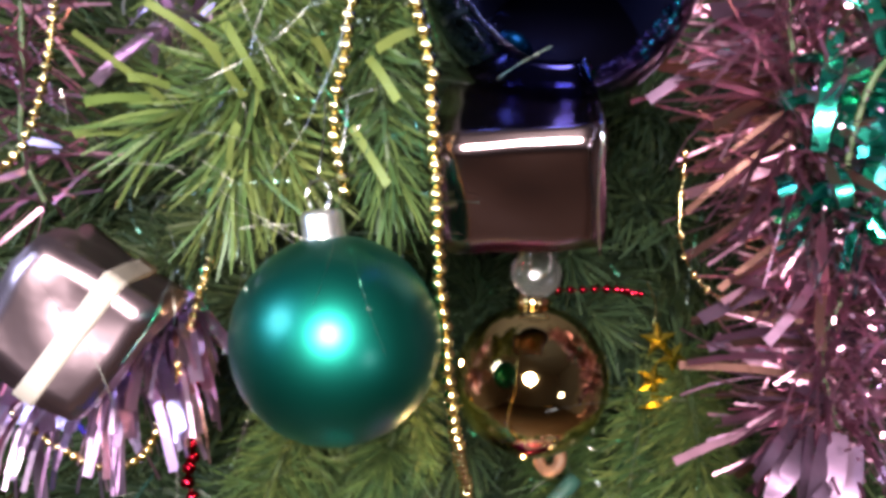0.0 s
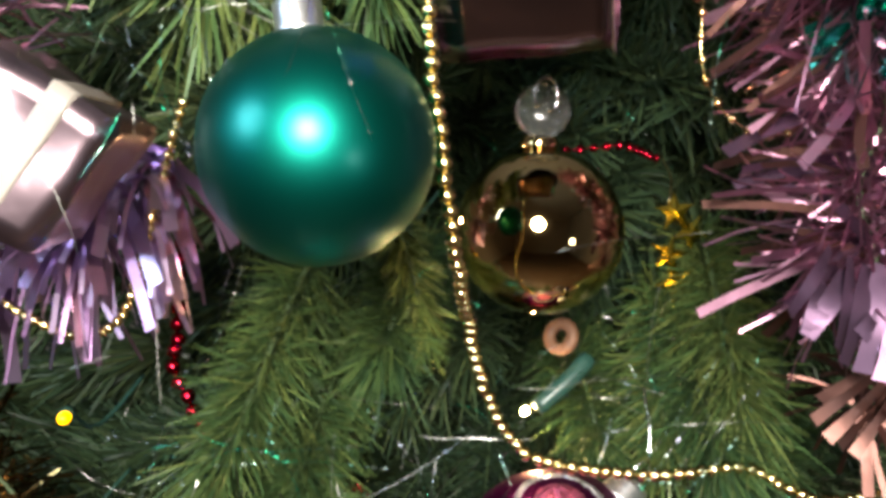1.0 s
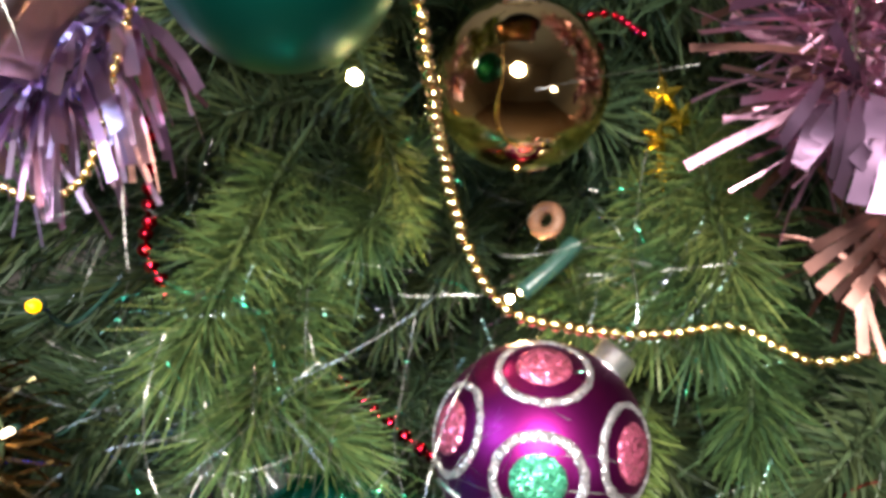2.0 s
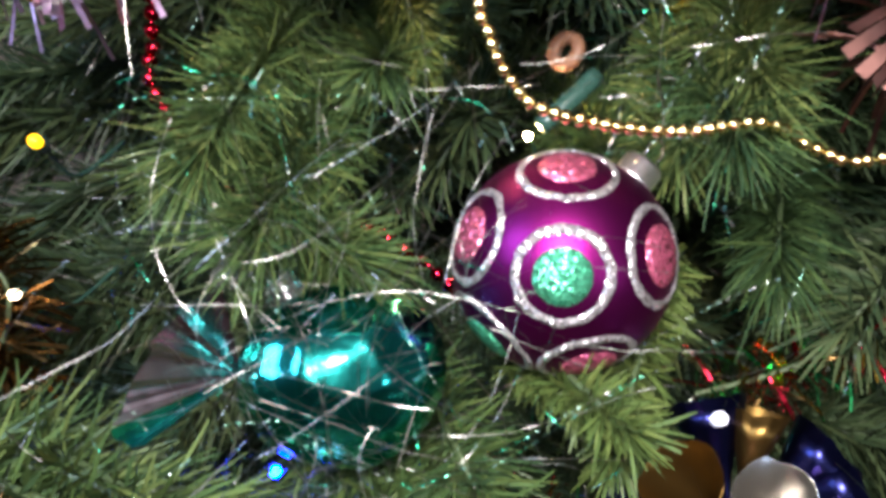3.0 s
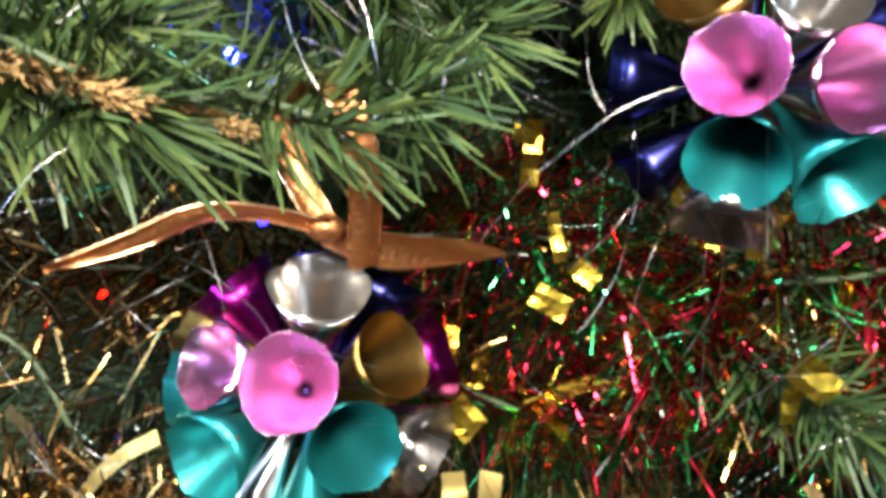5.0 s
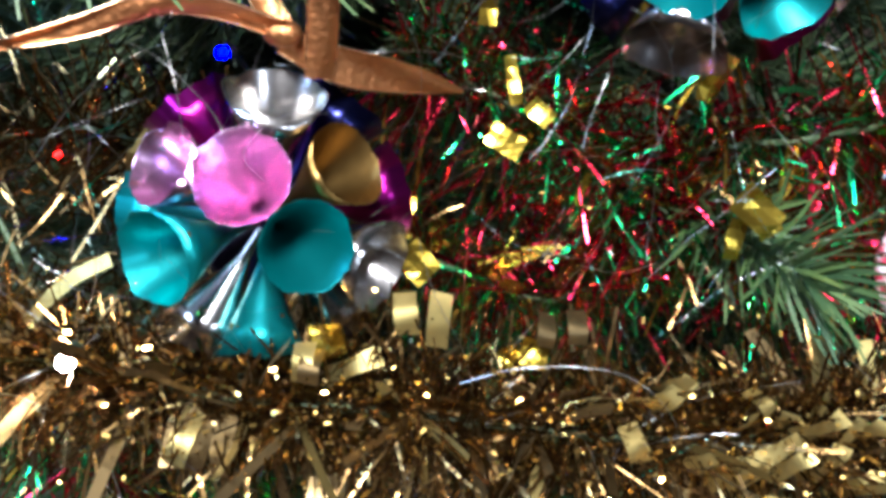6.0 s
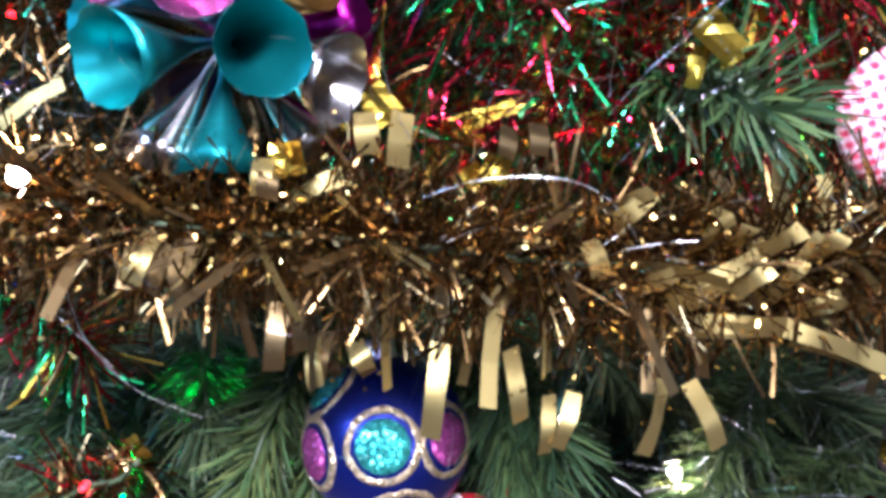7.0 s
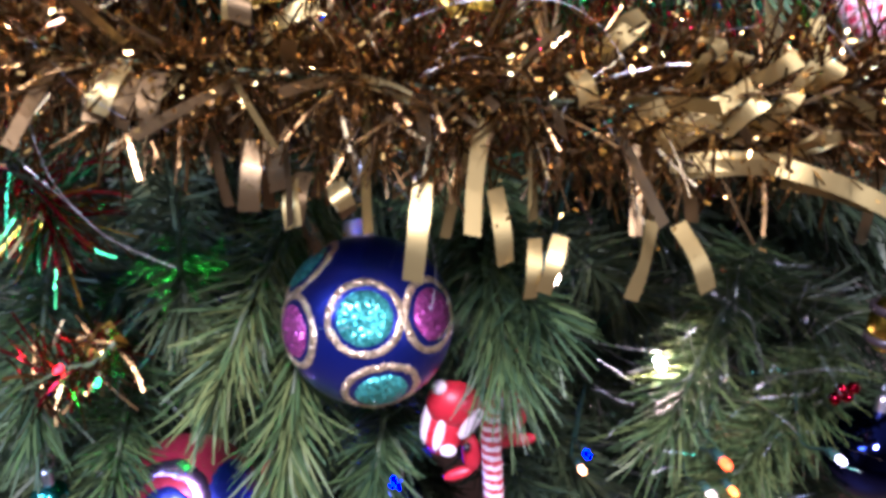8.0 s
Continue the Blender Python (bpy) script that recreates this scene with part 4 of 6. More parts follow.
MIX_A = [Vector((-0.0087, 0.4000, 1.0849)), Vector((0.0343, 0.3850, 1.0682)), Vector((0.0669, 0.3750, 1.0494)), Vector((0.1037, 0.3700, 1.0254)), Vector((0.1452, 0.3700, 1.0125)), Vector((0.1905, 0.3800, 1.0131))]
MIX_LAYERS = [(RED_STRIP, 1900, 0.0009, 0.9, 0.6, 0.6), (GREEN_STRIP, 1700, 0.0009, 0.9, 0.6, 0.6), (BROWN_GOLD, 1100, 0.001, 0.9, 0.6, 0.5), (YELLOW_STRIP, 420, 0.001, 1.0, 0.6, 0.5), (YELLOW_STRIP, 170, 0.005, 0.6, 0.3, 0.5), (GREEN_STRIP, 200, 0.0018, 1.0, 0.3, 0.6), (RED_STRIP, 200, 0.0016, 1.0, 0.3, 0.6)]
mixed_garland = tinsel("mixed_tinsel", "fine red, green and gold foil tinsel garland", MIX_A, 0.045, MIX_LAYERS, seed=31)
for n, mat in enumerate((RED_STRIP, GREEN_STRIP, GOLD_SPARK)):
    flakes(mixed_garland, MIX_A, 0.02, (1900, 1700, 600)[n], 0.0014, mat, 42 + n)
tinsel("mixed_tinsel", "fine red, green and gold foil tinsel lower down", [Vector((-0.0238, 0.4000, 1.0168)), Vector((0.0222, 0.3850, 0.9993)), Vector((0.0659, 0.3800, 0.9927)), Vector((0.0970, 0.3750, 1.0461)), Vector((0.1460, 0.3700, 1.0581)), Vector((0.2012, 0.3800, 1.0673))], 0.045, MIX_LAYERS, seed=32)
tinsel("mixed_tinsel", "red and green foil tinsel end beside gold tinsel", [Vector((-0.1673, 0.3500, 0.9536)), Vector((-0.1340, 0.3400, 0.9491)), Vector((-0.1115, 0.3450, 0.9346)), Vector((-0.1138, 0.3700, 0.9049))], 0.032, MIX_LAYERS[:4], seed=33)
tinsel("mixed_tinsel", "dark red and green foil tinsel behind the pompom", [Vector((0.0932, 0.3900, 1.1505)), Vector((0.1249, 0.3900, 1.1589)), Vector((0.1656, 0.3900, 1.1755))], 0.022, MIX_LAYERS, 0.5, seed=34)
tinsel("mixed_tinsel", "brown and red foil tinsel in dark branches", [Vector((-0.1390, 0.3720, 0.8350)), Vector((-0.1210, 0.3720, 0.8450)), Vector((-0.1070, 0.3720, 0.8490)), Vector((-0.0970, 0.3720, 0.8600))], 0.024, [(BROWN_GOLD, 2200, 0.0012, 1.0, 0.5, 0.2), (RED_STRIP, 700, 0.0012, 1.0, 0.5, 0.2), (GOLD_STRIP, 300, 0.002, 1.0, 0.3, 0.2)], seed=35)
tinsel("gold_tinsel", "loose gold foil tinsel beside the lower pompom", [Vector((-0.1624, 0.3400, 1.0514)), Vector((-0.1410, 0.3400, 1.0352)), Vector((-0.1231, 0.3350, 0.9998)), Vector((-0.1078, 0.3300, 0.9955))], 0.03, [(BROWN_GOLD, 1100, 0.0009, 1.0, 0.5, 0.3), (GOLD_STRIP, 120, 0.0008, 1.0, 0.6, 0.3)], seed=36)

# Brown tinsel added to stand in for the dark of an open gap.
tinsel("gold_tinsel", "brown-gold foil tinsel added to fill a dark gap between the branches", [Vector((-0.2600, 0.4300, 1.0700)), Vector((-0.1900, 0.4150, 1.0450)), Vector((-0.1300, 0.4050, 1.0500)), Vector((-0.0700, 0.4000, 1.0300)), Vector((-0.0200, 0.4150, 1.0500))], 0.045, [(BROWN_GOLD, 3600, 0.0012, 1.0, 0.5, 0.2), (GOLD_STRIP, 80, 0.0008, 1.0, 0.5, 0.3)], seed=37)

# broad single strips that stand out of the gold tinsel
gold_fringe = thing("gold_strips", Vector((0.0672, 0.2950, 0.9558)), "broad pale-gold foil strips standing out of the garland", "foil strips")


def broad_strip(a, b, width, bend=0.004, material=None, parent=None, name="strip"):
    a, b = Vector(a), Vector(b)
    mid = a.lerp(b, 0.5) + Vector((0, -bend, bend * 0.4))
    pts = along([a, mid, b], (b - a).length / 7)
    d = (b - a).normalized()
    side = d.cross(Vector((random.uniform(-0.5, 0.6), -1, random.uniform(-0.3, 0.7)))).normalized() * width * 0.5
    bm = bmesh.new()
    rows = []
    for k, p in enumerate(pts):
        s = side + Vector((0, 1, 0)) * width * 0.18 * math.sin(k * 0.9 + a.x * 90)
        rows.append((bm.verts.new(p - s), bm.verts.new(p + s)))
    for p, q in zip(rows, rows[1:]):
        bm.faces.new((p[0], p[1], q[1], q[0]))
    return part(name, bm, material or GOLD_BROAD, parent or gold_fringe)


broad_strip(Vector((0.0277, 0.2850, 0.9530)), Vector((0.0250, 0.2780, 0.9237)), 0.0062)
broad_strip(Vector((0.0484, 0.2850, 0.9516)), Vector((0.0524, 0.2800, 0.9287)), 0.006)
broad_strip(Vector((0.0953, 0.2850, 0.9427)), Vector((0.0897, 0.2800, 0.9182)), 0.0055)
broad_strip(Vector((0.1030, 0.2850, 0.9420)), Vector((0.1137, 0.2800, 0.9214)), 0.006)
broad_strip(Vector((0.0686, 0.2850, 0.9377)), Vector((0.0631, 0.2800, 0.9196)), 0.005)
broad_strip(Vector((0.0610, 0.2850, 0.9367)), Vector((0.0598, 0.2800, 0.9177)), 0.005)
broad_strip(Vector((0.1000, 0.2900, 0.9589)), Vector((0.1316, 0.2850, 0.9611)), 0.0055)
broad_strip(Vector((0.1301, 0.2850, 0.9602)), Vector((0.1649, 0.2800, 0.9486)), 0.0055)
broad_strip(Vector((0.0958, 0.2900, 0.9658)), Vector((0.1200, 0.2850, 0.9834)), 0.0055)
broad_strip(Vector((0.0690, 0.2850, 0.9855)), Vector((0.0729, 0.2800, 0.9754)), 0.0065)
broad_strip(Vector((0.1210, 0.2900, 0.9672)), Vector((0.1367, 0.2850, 0.9903)), 0.005)
broad_strip(Vector((0.0770, 0.2900, 0.9888)), Vector((0.0873, 0.2850, 1.0017)), 0.0055)
broad_strip(Vector((-0.0562, 0.2900, 0.9834)), Vector((-0.0612, 0.2800, 0.9693)), 0.0075)
broad_strip(Vector((-0.0108, 0.2900, 0.9523)), Vector((-0.0089, 0.2800, 0.9401)), 0.0055)
broad_strip(Vector((0.0022, 0.2850, 0.9525)), Vector((0.0066, 0.2800, 0.9456)), 0.006)
broad_strip(Vector((-0.0234, 0.2900, 1.0061)), Vector((-0.0237, 0.2850, 0.9952)), 0.006)
broad_strip(Vector((0.0039, 0.3000, 1.0185)), Vector((0.0058, 0.2950, 1.0064)), 0.007)
broad_strip(Vector((0.0151, 0.3000, 1.0188)), Vector((0.0138, 0.2950, 1.0035)), 0.007)
broad_strip(Vector((-0.0195, 0.3000, 0.9907)), Vector((-0.0007, 0.2950, 1.0015)), 0.006)
broad_strip(Vector((0.1360, 0.2950, 0.9608)), Vector((0.1494, 0.2900, 0.9695)), 0.0055)
broad_strip(Vector((0.0780, 0.2900, 0.9940)), Vector((0.0870, 0.2830, 1.0020)), 0.0055)
broad_strip(Vector((0.0760, 0.2900, 0.9890)), Vector((0.0830, 0.2830, 0.9970)), 0.0055)
broad_strip(Vector((0.1020, 0.2900, 0.9820)), Vector((0.1050, 0.2830, 0.9930)), 0.0055)
broad_strip(Vector((0.1120, 0.2900, 0.9840)), Vector((0.1150, 0.2830, 0.9930)), 0.0055)
broad_strip(Vector((0.1190, 0.2900, 0.9810)), Vector((0.1310, 0.2830, 0.9920)), 0.0055)
broad_strip(Vector((0.0960, 0.2900, 0.9630)), Vector((0.1110, 0.2830, 0.9750)), 0.0055)
broad_strip(Vector((0.1140, 0.2900, 0.9690)), Vector((0.1230, 0.2830, 0.9810)), 0.0055)
broad_strip(Vector((0.1250, 0.2900, 0.9670)), Vector((0.1310, 0.2830, 0.9830)), 0.0055)
broad_strip(Vector((0.1370, 0.2900, 0.9640)), Vector((0.1460, 0.2830, 0.9700)), 0.0055)
broad_strip(Vector((0.1020, 0.2900, 0.9570)), Vector((0.1300, 0.2830, 0.9600)), 0.0055)
broad_strip(Vector((0.1340, 0.2900, 0.9550)), Vector((0.1610, 0.2830, 0.9490)), 0.0055)
broad_strip(Vector((0.0870, 0.2900, 0.9700)), Vector((0.0960, 0.2830, 0.9780)), 0.0055)
broad_strip(Vector((0.1370, 0.2900, 0.9810)), Vector((0.1420, 0.2830, 0.9910)), 0.0055)
broad_strip(Vector((0.1040, 0.2900, 0.9950)), Vector((0.1090, 0.2830, 0.9910)), 0.0055)
broad_strip(Vector((0.0700, 0.2900, 0.9810)), Vector((0.0750, 0.2830, 0.9750)), 0.0055)
broad_strip(Vector((0.0450, 0.2900, 1.0170)), Vector((0.0440, 0.2830, 1.0080)), 0.006, 0.004, BROWN_BROAD)
broad_strip(Vector((0.0530, 0.2900, 1.0180)), Vector((0.0530, 0.2830, 1.0090)), 0.006, 0.004, BROWN_BROAD)
broad_strip(Vector((-0.0210, 0.2900, 1.0040)), Vector((-0.0220, 0.2830, 0.9960)), 0.006, 0.004, BROWN_BROAD)
broad_strip(Vector((-0.0550, 0.2900, 0.9830)), Vector((-0.0640, 0.2830, 0.9680)), 0.006, 0.004, BROWN_BROAD)
broad_strip(Vector((-0.0520, 0.2900, 0.9800)), Vector((-0.0570, 0.2830, 0.9650)), 0.006, 0.004, BROWN_BROAD)
broad_strip(Vector((-0.0470, 0.2900, 0.9820)), Vector((-0.0480, 0.2830, 0.9640)), 0.006, 0.004, BROWN_BROAD)
broad_strip(Vector((-0.0200, 0.2900, 0.9630)), Vector((-0.0220, 0.2830, 0.9420)), 0.006, 0.004, BROWN_BROAD)
broad_strip(Vector((-0.0150, 0.2900, 0.9640)), Vector((-0.0130, 0.2830, 0.9480)), 0.006, 0.004, BROWN_BROAD)
broad_strip(Vector((0.0030, 0.2900, 0.9480)), Vector((0.0070, 0.2830, 0.9430)), 0.006, 0.004, BROWN_BROAD)
broad_strip(Vector((-0.0070, 0.2900, 0.9540)), Vector((-0.0090, 0.2830, 0.9410)), 0.006, 0.004, BROWN_BROAD)

lilac_fringe = thing("lilac_strips", Vector((0.1192, 0.3100, 1.3338)), "broad lilac foil strips at the end of pink tinsel", "foil strips")
broad_strip(Vector((0.1235, 0.3120, 1.3283)), Vector((0.1070, 0.3000, 1.3101)), 0.0055, 0.003, LILAC_BROAD, lilac_fringe)
broad_strip(Vector((0.1293, 0.3120, 1.3300)), Vector((0.1180, 0.3000, 1.3016)), 0.0065, 0.003, LILAC_BROAD, lilac_fringe)
broad_strip(Vector((0.1183, 0.3120, 1.3353)), Vector((0.1019, 0.3000, 1.3168)), 0.005, 0.003, LILAC_BROAD, lilac_fringe)
broad_strip(Vector((0.1167, 0.3120, 1.3248)), Vector((0.1077, 0.3000, 1.3112)), 0.006, 0.003, LILAC_BROAD, lilac_fringe)
broad_strip(Vector((0.1243, 0.3120, 1.3323)), Vector((0.1162, 0.3000, 1.3063)), 0.006, 0.003, LILAC_BROAD, lilac_fringe)
broad_strip(Vector((0.1338, 0.3120, 1.3303)), Vector((0.1233, 0.3000, 1.2992)), 0.006, 0.003, LILAC_BROAD, lilac_fringe)
broad_strip(Vector((0.1386, 0.3120, 1.3270)), Vector((0.1294, 0.3000, 1.2966)), 0.006, 0.003, LILAC_BROAD, lilac_fringe)
broad_strip(Vector((0.1339, 0.3120, 1.3179)), Vector((0.1222, 0.3000, 1.3100)), 0.006, 0.003, LILAC_BROAD, lilac_fringe)
rose_fringe = thing("rose_strips", Vector((0.1426, 0.3350, 1.2851)), "copper-pink foil strips fanned out at a tinsel end", "foil strips")
broad_strip(Vector((0.1551, 0.3400, 1.2974)), Vector((0.1195, 0.3250, 1.2773)), 0.004, 0.003, ROSE_STRIP, rose_fringe)
broad_strip(Vector((0.1552, 0.3400, 1.2938)), Vector((0.1240, 0.3250, 1.2710)), 0.004, 0.003, ROSE_STRIP, rose_fringe)
broad_strip(Vector((0.1561, 0.3400, 1.2928)), Vector((0.1283, 0.3250, 1.2683)), 0.004, 0.003, ROSE_STRIP, rose_fringe)
broad_strip(Vector((0.1570, 0.3400, 1.2919)), Vector((0.1327, 0.3250, 1.2655)), 0.004, 0.003, ROSE_STRIP, rose_fringe)
broad_strip(Vector((0.1550, 0.3400, 1.2992)), Vector((0.1211, 0.3250, 1.2842)), 0.0035, 0.003, ROSE_STRIP, rose_fringe)
teal_fringe = thing("teal_strips", Vector((0.1235, 0.3000, 1.4392)), "broad teal foil strips in pink tinsel", "foil strips")
broad_strip(Vector((0.1246, 0.3050, 1.4628)), Vector((0.1178, 0.2980, 1.4232)), 0.0055, 0.002, TEAL_STRIP, teal_fringe)
broad_strip(Vector((0.1306, 0.3050, 1.4451)), Vector((0.1232, 0.2980, 1.4250)), 0.0055, 0.002, TEAL_STRIP, teal_fringe)
broad_strip(Vector((0.1399, 0.3050, 1.4345)), Vector((0.1324, 0.2980, 1.4110)), 0.0055, 0.002, TEAL_STRIP, teal_fringe)
broad_strip(Vector((0.1246, 0.3050, 1.4200)), Vector((0.1275, 0.2980, 1.4056)), 0.005, 0.002, TEAL_STRIP, teal_fringe)
broad_strip(Vector((0.1087, 0.3050, 1.4162)), Vector((0.1091, 0.2980, 1.4090)), 0.005, 0.002, TEAL_STRIP, teal_fringe)
broad_strip(Vector((0.1420, 0.3050, 1.4183)), Vector((0.1365, 0.2980, 1.3969)), 0.0055, 0.002, TEAL_STRIP, teal_fringe)

# flat blades among the upper needles
broad_strip(Vector((-0.0850, 0.2850, 1.4370)), Vector((-0.1040, 0.2660, 1.4540)), 0.0028, 0.002, NEEDLE_YELLOW, tree, "blade")
broad_strip(Vector((-0.0680, 0.2850, 1.4520)), Vector((-0.0840, 0.2690, 1.4630)), 0.0028, 0.002, NEEDLE_YELLOW, tree, "blade")
broad_strip(Vector((-0.0540, 0.2850, 1.4400)), Vector((-0.0620, 0.2720, 1.4580)), 0.0028, 0.002, NEEDLE_YELLOW, tree, "blade")
broad_strip(Vector((-0.0890, 0.2850, 1.4370)), Vector((-0.1010, 0.2660, 1.4340)), 0.0028, 0.002, NEEDLE_YELLOW, tree, "blade")
broad_strip(Vector((-0.0920, 0.2850, 1.4260)), Vector((-0.1060, 0.2690, 1.4250)), 0.0028, 0.002, NEEDLE_YELLOW, tree, "blade")
broad_strip(Vector((-0.0270, 0.2850, 1.4290)), Vector((-0.0140, 0.2720, 1.4110)), 0.0028, 0.002, NEEDLE_YELLOW, tree, "blade")
broad_strip(Vector((-0.0030, 0.2850, 1.4590)), Vector((-0.0170, 0.2660, 1.4490)), 0.0028, 0.002, NEEDLE_YELLOW, tree, "blade")
broad_strip(Vector((-0.0220, 0.2850, 1.4500)), Vector((-0.0110, 0.2690, 1.4350)), 0.0028, 0.002, NEEDLE_YELLOW, tree, "blade")
broad_strip(Vector((-0.0650, 0.2850, 1.4160)), Vector((-0.0580, 0.2720, 1.4290)), 0.0028, 0.002, NEEDLE_YELLOW, tree, "blade")
broad_strip(Vector((-0.0600, 0.2850, 1.4380)), Vector((-0.0650, 0.2660, 1.4510)), 0.0028, 0.002, NEEDLE_YELLOW, tree, "blade")
broad_strip(Vector((-0.0320, 0.2850, 1.4450)), Vector((-0.0350, 0.2690, 1.4530)), 0.0028, 0.002, NEEDLE_YELLOW, tree, "blade")
broad_strip(Vector((-0.0830, 0.2850, 1.4410)), Vector((-0.0910, 0.2720, 1.4420)), 0.0028, 0.002, NEEDLE_YELLOW, tree, "blade")

yellow_shreds = thing("yellow_shreds", Vector((0.0728, 0.3350, 1.0750)), "crumpled bright yellow foil shreds caught in tinsel", "foil strips")


def shred(at, long, wide, turn, lean):
    """A crumpled scrap of foil."""
    bm = bmesh.new()
    bmesh.ops.create_grid(bm, x_segments=4, y_segments=3, size=0.5)
    m = Matrix.Translation(at) @ pose(0, 0, 0, 90 + lean, turn, 0)
    for v in bm.verts:
        p = Vector((v.co.x * long, v.co.y * wide, 0.0))
        p.z = 0.0035 * noise.noise(p * 110 + Vector(at) * 50)
        v.co = m @ p
    return part("shred", bm, YELLOW_STRIP, yellow_shreds, smooth=False)


shred(Vector((0.1099, 0.3150, 1.0422)), 0.016, 0.0105, 40, -14)
shred(Vector((0.1045, 0.3180, 1.0330)), 0.013, 0.006, 100, -20)
shred(Vector((0.0276, 0.3450, 1.1054)), 0.021, 0.0055, 95, -8)
shred(Vector((0.0256, 0.3430, 1.1110)), 0.008, 0.005, 20, -8)
shred(Vector((0.0361, 0.3450, 1.0779)), 0.016, 0.004, 80, -5)
shred(Vector((0.0340, 0.3350, 1.0591)), 0.012, 0.008, 30, -16)
shred(Vector((0.0444, 0.3350, 1.0685)), 0.009, 0.006, 45, -30)
shred(Vector((0.0925, 0.3250, 1.0905)), 0.009, 0.0075, 30, -14)
shred(Vector((0.0753, 0.3400, 1.0954)), 0.017, 0.013, 70, -30)
shred(Vector((0.1135, 0.3180, 1.0395)), 0.012, 0.008, 60, -16)
shred(Vector((0.0998, 0.3350, 1.0804)), 0.016, 0.012, 110, -40)
shred(Vector((0.0058, 0.3400, 1.0162)), 0.013, 0.011, 50, -20)
shred(Vector((0.0421, 0.2900, 1.0045)), 0.008, 0.008, 15, -16)
shred(Vector((0.0358, 0.2920, 1.0020)), 0.007, 0.006, 60, -16)
shred(Vector((-0.0175, 0.2920, 1.0055)), 0.01, 0.009, 80, -10)
shred(Vector((-0.1090, 0.3950, 0.8488)), 0.014, 0.01, 60, -20)
shred(Vector((-0.1163, 0.3980, 0.8373)), 0.012, 0.008, 20, -30)

# ---- bronze ribbon bow ----
bow = thing("ribbon_bow", Vector((-0.0297, 0.2990, 1.0916)), "bronze satin ribbon bow with a tall loop", "bow")


def ribbon(points, width, across, parent, label=""):
    pts = along(points, 0.003)
    bm = bmesh.new()
    rows = []
    for i, p in enumerate(pts):
        f = i / (len(pts) - 1)
        d = (pts[min(i + 1, len(pts) - 1)] - pts[max(i - 1, 0)]).normalized()
        s = (Vector(across) - d * Vector(across).dot(d)).normalized()
        n = d.cross(s)
        wd = width[0] + (width[1] - width[0]) * f
        swell = 4 * f * (1 - f) * (width[2] if len(width) > 2 else 0)
        rows.append([bm.verts.new(p + s * (wd + swell) * 0.5 * u + n * 0.0009 * math.cos(u * 2.4 + f * 7)) for u in (-1, -0.5, 0, 0.5, 1)])
    for a, b in zip(rows, rows[1:]):
        for k in range(4):
            bm.faces.new((a[k], a[k + 1], b[k + 1], b[k]))
    ob = part("ribbon", bm, BRONZE, parent, label)
    for e in (0, -1):
        part("edge", tube([p + (Vector(across).normalized() * 0.0003) for p in [ob_v for ob_v in [Vector(ob.data.vertices[i * 5 + (0 if e == 0 else 4)].co) + origin_of(parent) for i in range(0, len(rows), 2)]]], 0.0004, 5), BRONZE_EDGE, ob, "shiny woven edge")
    return ob


ribbon([Vector((-0.0293, 0.2970, 1.0923)), Vector((-0.0412, 0.2920, 1.0964)), Vector((-0.0574, 0.2850, 1.0980)), Vector((-0.0752, 0.2790, 1.0923)), Vector((-0.0962, 0.2720, 1.0870))], (0.006, 0.0028, 0.002), (0.1, -0.55, 0.8), bow, "long tapering ribbon tail")
ribbon([Vector((-0.0299, 0.3000, 1.0895)), Vector((-0.0160, 0.3080, 1.0829)), Vector((-0.0003, 0.3200, 1.0792)), Vector((0.0216, 0.3370, 1.0741))], (0.007, 0.0015, 0.006), (0, -0.25, 1), bow, "leaf-shaped ribbon tail")
ribbon([Vector((-0.0300, 0.2980, 1.0923)), Vector((-0.0376, 0.3030, 1.1042)), Vector((-0.0413, 0.3090, 1.1183)), Vector((-0.0343, 0.3060, 1.1290)), Vector((-0.0255, 0.2960, 1.1285)), Vector((-0.0200, 0.2930, 1.1207)), Vector((-0.0179, 0.2940, 1.1045)), Vector((-0.0189, 0.2980, 1.0898)), Vector((-0.0207, 0.3020, 1.0775))], (0.0075, 0.0085), (0.9, 0.4, 0.1), bow, "tall upright ribbon loop")
part("knot", ball(bow.location, 0.0042, 0.15, (1.3, 0.9, 0.9), 20), BRONZE, bow, "tight knot")

# ---- fairy lights ----
fairy_light(Vector((-0.1637, 0.3860, 1.2596)), (0.3, -0.8, 0.1), (1.0, 0.5, 0.0), 4.0, "lit yellow fairy light bulb on a dark wire", 0.0026)
fairy_light(Vector((0.0300, 0.4120, 1.2545)), (-0.1, -0.9, 0.1), (1.0, 0.6, 0.26), 2200.0, "lit warm-white fairy light bulb beside gold beads", 0.0014)
fairy_light(Vector((-0.0690, 0.3560, 1.1350)), (0.2, -0.9, 0.3), (0.002, 0.006, 1.0), 700.0, "lit blue fairy light bulb among needles", 0.0022)
fairy_light(Vector((0.0847, 0.3280, 1.1635)), (0.1, -0.9, 0.4), (0.85, 0.88, 0.95), 0.8, "lit white fairy light bulb above the pompom", 0.0024)
fairy_light(Vector((0.1488, 0.4200, 0.8285)), (0, -1, 0.1), (1.0, 0.72, 0.5), 450.0, "lit warm-white fairy light bulb among dark needles", 0.0026)
fairy_light(Vector((0.0190, 0.4300, 0.7510)), (0, -1, 0.2), (0.002, 0.008, 1.0), 70.0, "lit blue fairy light bulb low in the branches", 0.0028)
